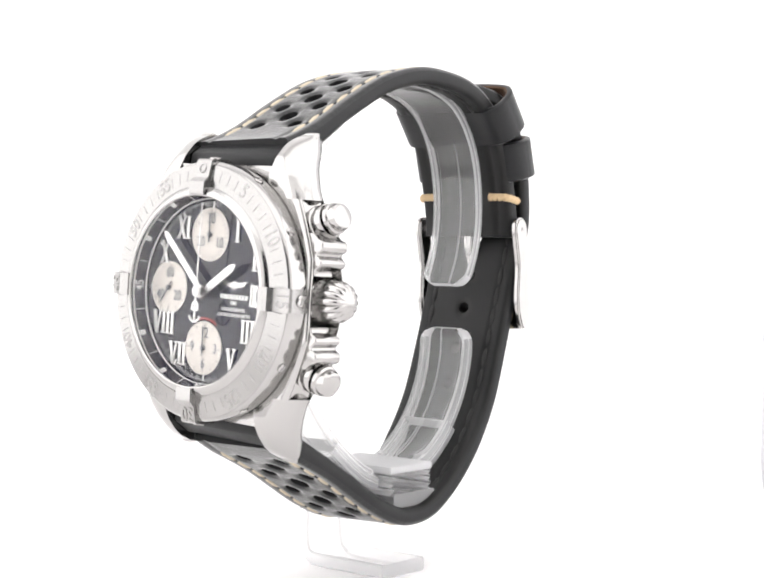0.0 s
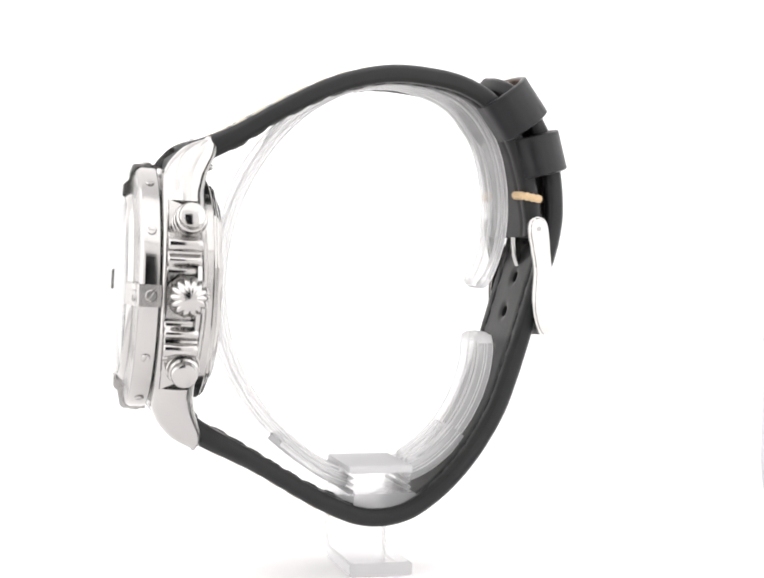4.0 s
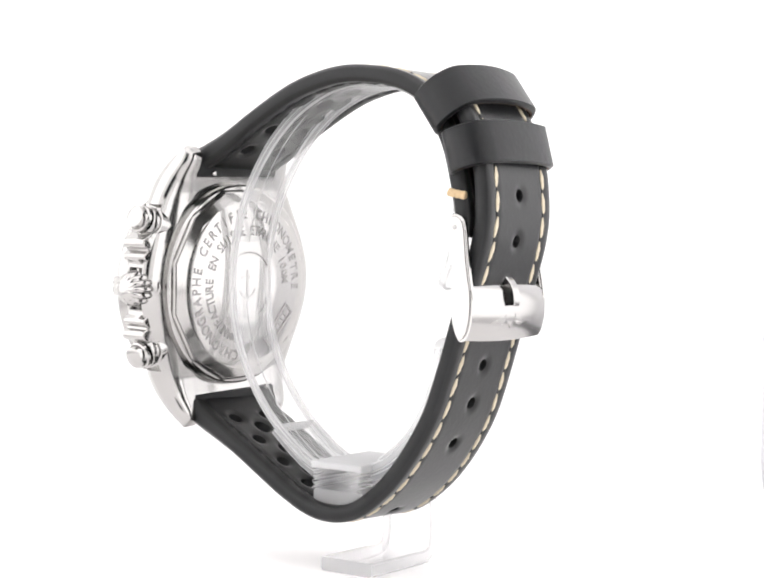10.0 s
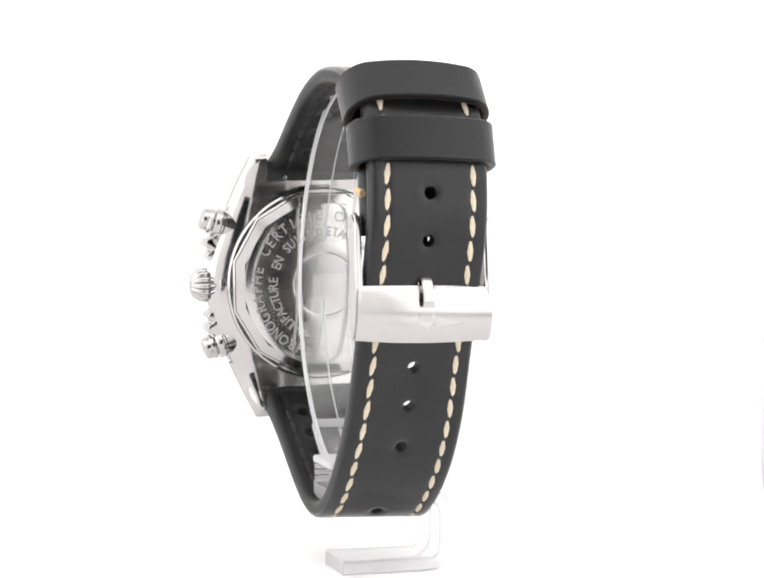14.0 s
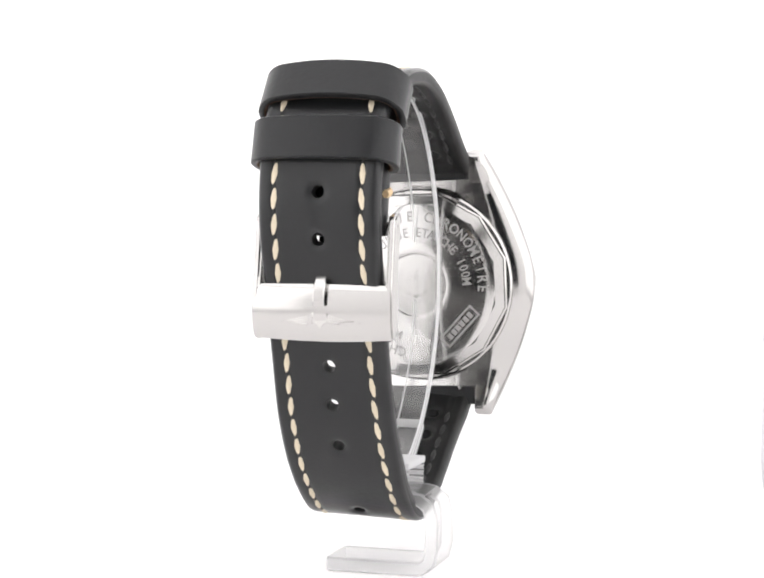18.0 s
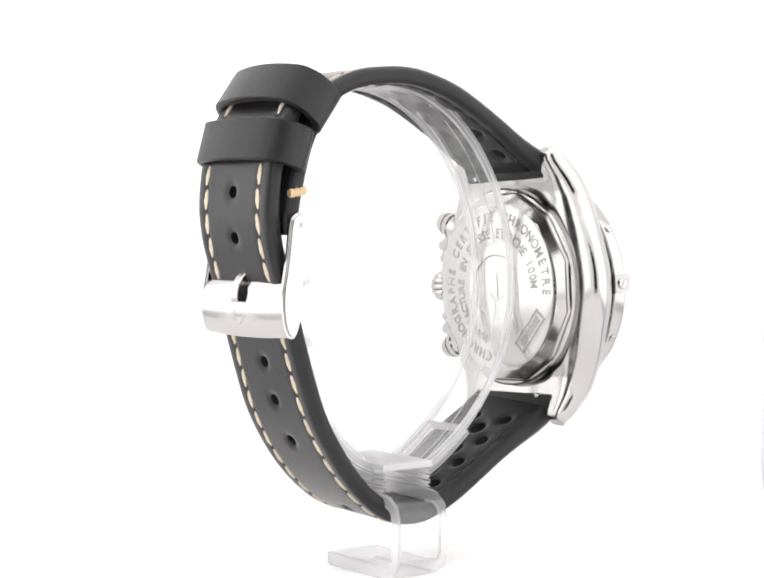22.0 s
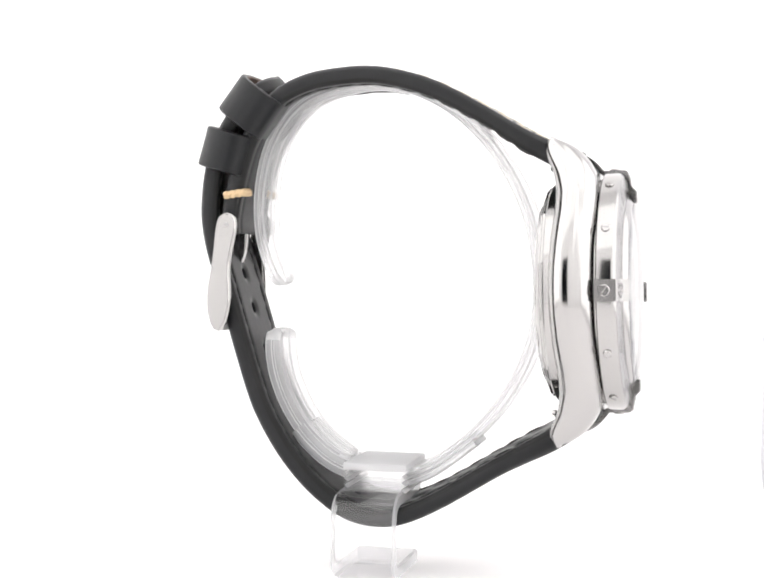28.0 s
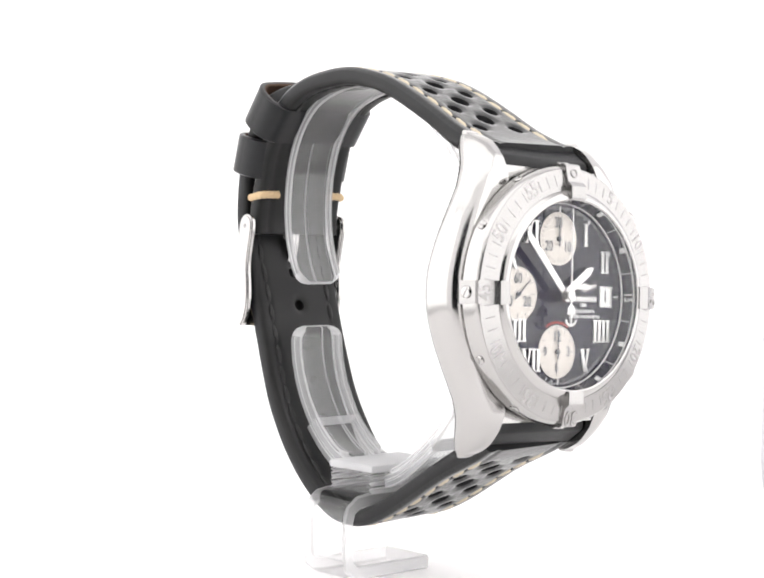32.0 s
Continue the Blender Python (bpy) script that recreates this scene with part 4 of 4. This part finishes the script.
part("buckle_emblem", bowed(prism([(-1.6, 50.6), (-0.9, 51.9), (0, 52.3), (0.9, 51.9), (1.6, 50.6), (1.2, 49.4), (0.5, 48.9), (0, 48.2), (-0.5, 48.9), (-1.2, 49.4)], -0.3, 0.1, 0.05)), SATIN, buckle, "faint raised winged emblem", m=PLATE)
for s in (1, -1):
    part("wing", bowed(prism([(s * x, z) for x, z in ((1.0, 51.2), (3.0, 51.5), (5.2, 50.9), (7.4, 49.3), (6.0, 49.2), (4.4, 48.9), (2.6, 48.7), (1.2, 49.4))], -0.5, 0.06, 0.03)), STEEL, buckle, m=PLATE)
    for k in range(4):
        bm = bmesh.new()
        add_box(bm, min(s * 1.4, s * (6.2 - 0.9 * k)), max(s * 1.4, s * (6.2 - 0.9 * k)), 0.0, 0.14, -0.09, 0.09, 0.03)
        bmesh.ops.transform(bm, matrix=Matrix.Translation((0, 0, 50.9 - 0.55 * k)) @ turn_y(s * (13 - 3 * k)), verts=bm.verts)
        part("feather", bowed(bm), SATIN, buckle, m=PLATE)

# ------------------------------------------------------------------ the clear stand
stand = empty("watch_stand", "clear acrylic watch stand with an open ring on a bent bracket", "stand")
STAND = Matrix.Translation((1.45, -0.25, 0)) @ Matrix.Rotation(radians(3.5), 4, "Z")


def strip(path, half, thick, inward, round_end=True, out=0.0):
    """A bent strip of clear plastic; path is its outer face in the y, z plane."""
    pts, _ = curve_points([(0, y, z) for y, z in path], 0.5)
    secs = []
    n = len(pts) - 1
    for k, p in enumerate(pts):
        t = (pts[min(k + 1, n)] - pts[max(k - 1, 0)]).normalized()
        nn = Vector((0, t.z, -t.y)) * inward
        w = half
        for e in ((k, n - k) if round_end else ()):
            if e < 6:
                w -= 3.0 - math.sqrt(9.0 - (3.0 - 0.5 * e) ** 2)
        th = thick
        b = 0.32
        if round_end and min(k, n - k) == 0:
            b, th = 0.2, thick * 0.6
            w = half - 2.4
        lift = (thick - th) / 2
        q = 0.12
        prof = [(-w + b, 0), (w - b, 0), (w, b), (w, th * 0.36), (w - q, th * 0.42), (w - q, th * 0.52), (w, th * 0.58), (w, th - b), (w - b, th), (w - b - 0.5, th), (w - b - 0.55, th + q / 2), (w - b - 0.7, th + q / 2), (w - b - 0.75, th), (0.14, th), (0.08, th + 0.06), (-0.08, th + 0.06), (-0.14, th), (-w + b + 0.75, th), (-w + b + 0.7, th + q / 2), (-w + b + 0.55, th + q / 2), (-w + b + 0.5, th), (-w + b, th), (-w, th - b), (-w, th * 0.58), (-w + q, th * 0.52), (-w + q, th * 0.42), (-w, th * 0.36), (-w, b)]
        secs.append([tuple(p + Vector((x, 0, 0)) + nn * (h + lift - out)) for x, h in prof])
    bm = loft(secs)
    # bevels, ridges and end caps get the edge material with its painted-in rim light
    for f in bm.faces:
        if abs(f.normal.x) > 0.3:
            f.material_index = 1 if abs(f.normal.x) < 0.93 else 2
        elif len(f.verts) > 4:
            f.material_index = 1
        elif all(abs(v.co.x) < 0.2 for v in f.verts):
            f.material_index = 1
    return bm


RING_BIG = [(18.3, 55.4), (20.0, 58.8), (21.6, 63.5), (22.2, 68.5), (22.0, 74.0), (20.9, 79.6), (19.0, 84.0), (16.5, 87.5), (13.2, 90.2), (9.4, 91.7), (5.5, 92.7), (1.5, 93.0), (-3.2, 92.5), (-7.7, 91.1), (-12.0, 89.0),
            (-16.2, 86.1), (-21.2, 81.0), (-25.3, 74.8), (-28.0, 68.8), (-29.6, 62.5), (-30.3, 56.0), (-30.0, 50.0), (-28.9, 44.5), (-27.0, 39.6), (-23.6, 33.8), (-19.2, 28.6), (-14.5, 24.6), (-10.0, 21.6), (-6.5, 20.4)]
RING_LOW = [(5.5, 20.2), (8.0, 21.5), (11.8, 24.4), (15.2, 28.2), (18.0, 33.0), (19.8, 38.0), (20.5, 42.5), (20.4, 46.2)]
ring = part("ring", strip(RING_BIG, 5.65, 2.1, 1), ACRYLIC, stand, "open clear acrylic ring", m=STAND, sharp=30)
part("ring_end", strip(RING_LOW, 5.65, 3.3, -1, out=1.2), ACRYLIC, stand, "short clear ring end", m=STAND, sharp=30)
part("ring_foot", strip([(4.6, 19.2), (7.6, 20.4), (10.4, 22.2), (13.4, 24.9), (15.2, 27.0)], 5.75, 3.6, -1, round_end=False, out=1.3), ACRYLIC, stand, "thicker clear foot of the ring end", m=STAND, sharp=30)
part("ring_foot", strip([(-18.6, 27.2), (-15.0, 24.2), (-10.4, 20.9), (-6.6, 19.4)], 5.75, 2.5, 1, round_end=False), ACRYLIC, stand, "thicker clear foot of the ring", m=STAND, sharp=30)
bm = bmesh.new()
add_box(bm, -9.4, 9.0, -7.4, 4.9, 20.15, 21.55, 0.35)
for f in bm.faces:
    f.material_index = 1 if max(abs(c) for c in f.normal) < 0.95 else 0

part("platform", bm, ACRYLIC_BLOCK, stand, "flat clear platform under the ring", m=STAND)
bm = bmesh.new()
levels = [20.1, 19.7, 19.3, 18.9, 18.5, 18.1, 17.7, 17.3, 16.9, 16.2]
groove = [0.0, 0.0, 0.75, 0.0, 0.0, 0.75, 0.0, 0.0, 0.75, -0.2]
outline = [(4.6 - g, z) for z, g in zip(levels, groove)] + [(-7.1 + g, z) for z, g in reversed(list(zip(levels, groove)))]
bm = loft([[(x, y, z) for y, z in outline] for x in (-9.2, 8.8)])
# groove faces get the edge material, its rim light painted in as pale lines
for f in bm.faces:
    if abs(f.normal.y) > 0.25 and abs(f.normal.z) > 0.25:
        f.material_index = 1
part("ribbed_block", bm, ACRYLIC_BLOCK, stand, "clear block with moulded ribs", m=STAND, sharp=20)


def bracket():
    """A bent bracket seen end-on in the x, z plane: top plate, upright and foot."""
    path = [(9.0, 15.0), (-9.0, 15.0), (-11.6, 14.7), (-13.4, 13.4), (-14.1, 11.0), (-14.1, 5.0), (-13.6, 2.8), (-12.0, 1.6), (-9.5, 1.45), (6.5, 1.45)]
    pts = [Vector((x, 0, z)) for x, z in path]
    secs = []
    for k, p in enumerate(pts):
        t = (pts[min(k + 1, len(pts) - 1)] - pts[max(k - 1, 0)]).normalized()
        nn = Vector((-t.z, 0, t.x))
        b, h, y0, y1 = 0.4, 1.35, -6.5, 5.7
        secs.append([tuple(p + nn * n_ + Vector((0, y, 0))) for y, n_ in ((y0 + b, -h), (y1 - b, -h), (y1, -h + b), (y1, h - b), (y1 - b, h), (y0 + b, h), (y0, h - b), (y0, -h + b))])
    bm = loft(secs)
    for f in bm.faces:
        if abs(f.normal.y) > 0.3 or len(f.verts) > 4:
            f.material_index = 1 if abs(f.normal.y) < 0.93 else 2
    return bm


part("bracket", bracket(), ACRYLIC_FOOT, stand, "bent clear acrylic bracket with a flat foot", m=STAND, sharp=40)
for ob in stand.children:
    # only the bracket gets the edges with painted-in grey outlines
    greyed = ob.name == "bracket"
    ob.data.materials.append(GREYED_EDGE if greyed else ACRYLIC_EDGE)
    ob.data.materials.append(GREYED_SIDE if greyed else ACRYLIC_SIDE)


# ------------------------------------------------------------------ movement
def motions():
    turns = [(0.5 * k, pose(0, 0, 0, 0, 0, -44.01 - 8.6592 * 0.5 * k)) for k in range(65)]
    walk(watch, turns)
    walk(stand, turns)
    second = [(1.0 * k, DIAL_AT @ Matrix.Translation((-10.2 * MM, 0, 0)) @ turn_y(6 * (36 + k))) for k in range(33)]
    walk(seconds_hand, second)
    walk(minute_hand, [(4.0 * k, DIAL_AT @ turn_y(-46.5 + 0.4 * k)) for k in range(9)])


motions()
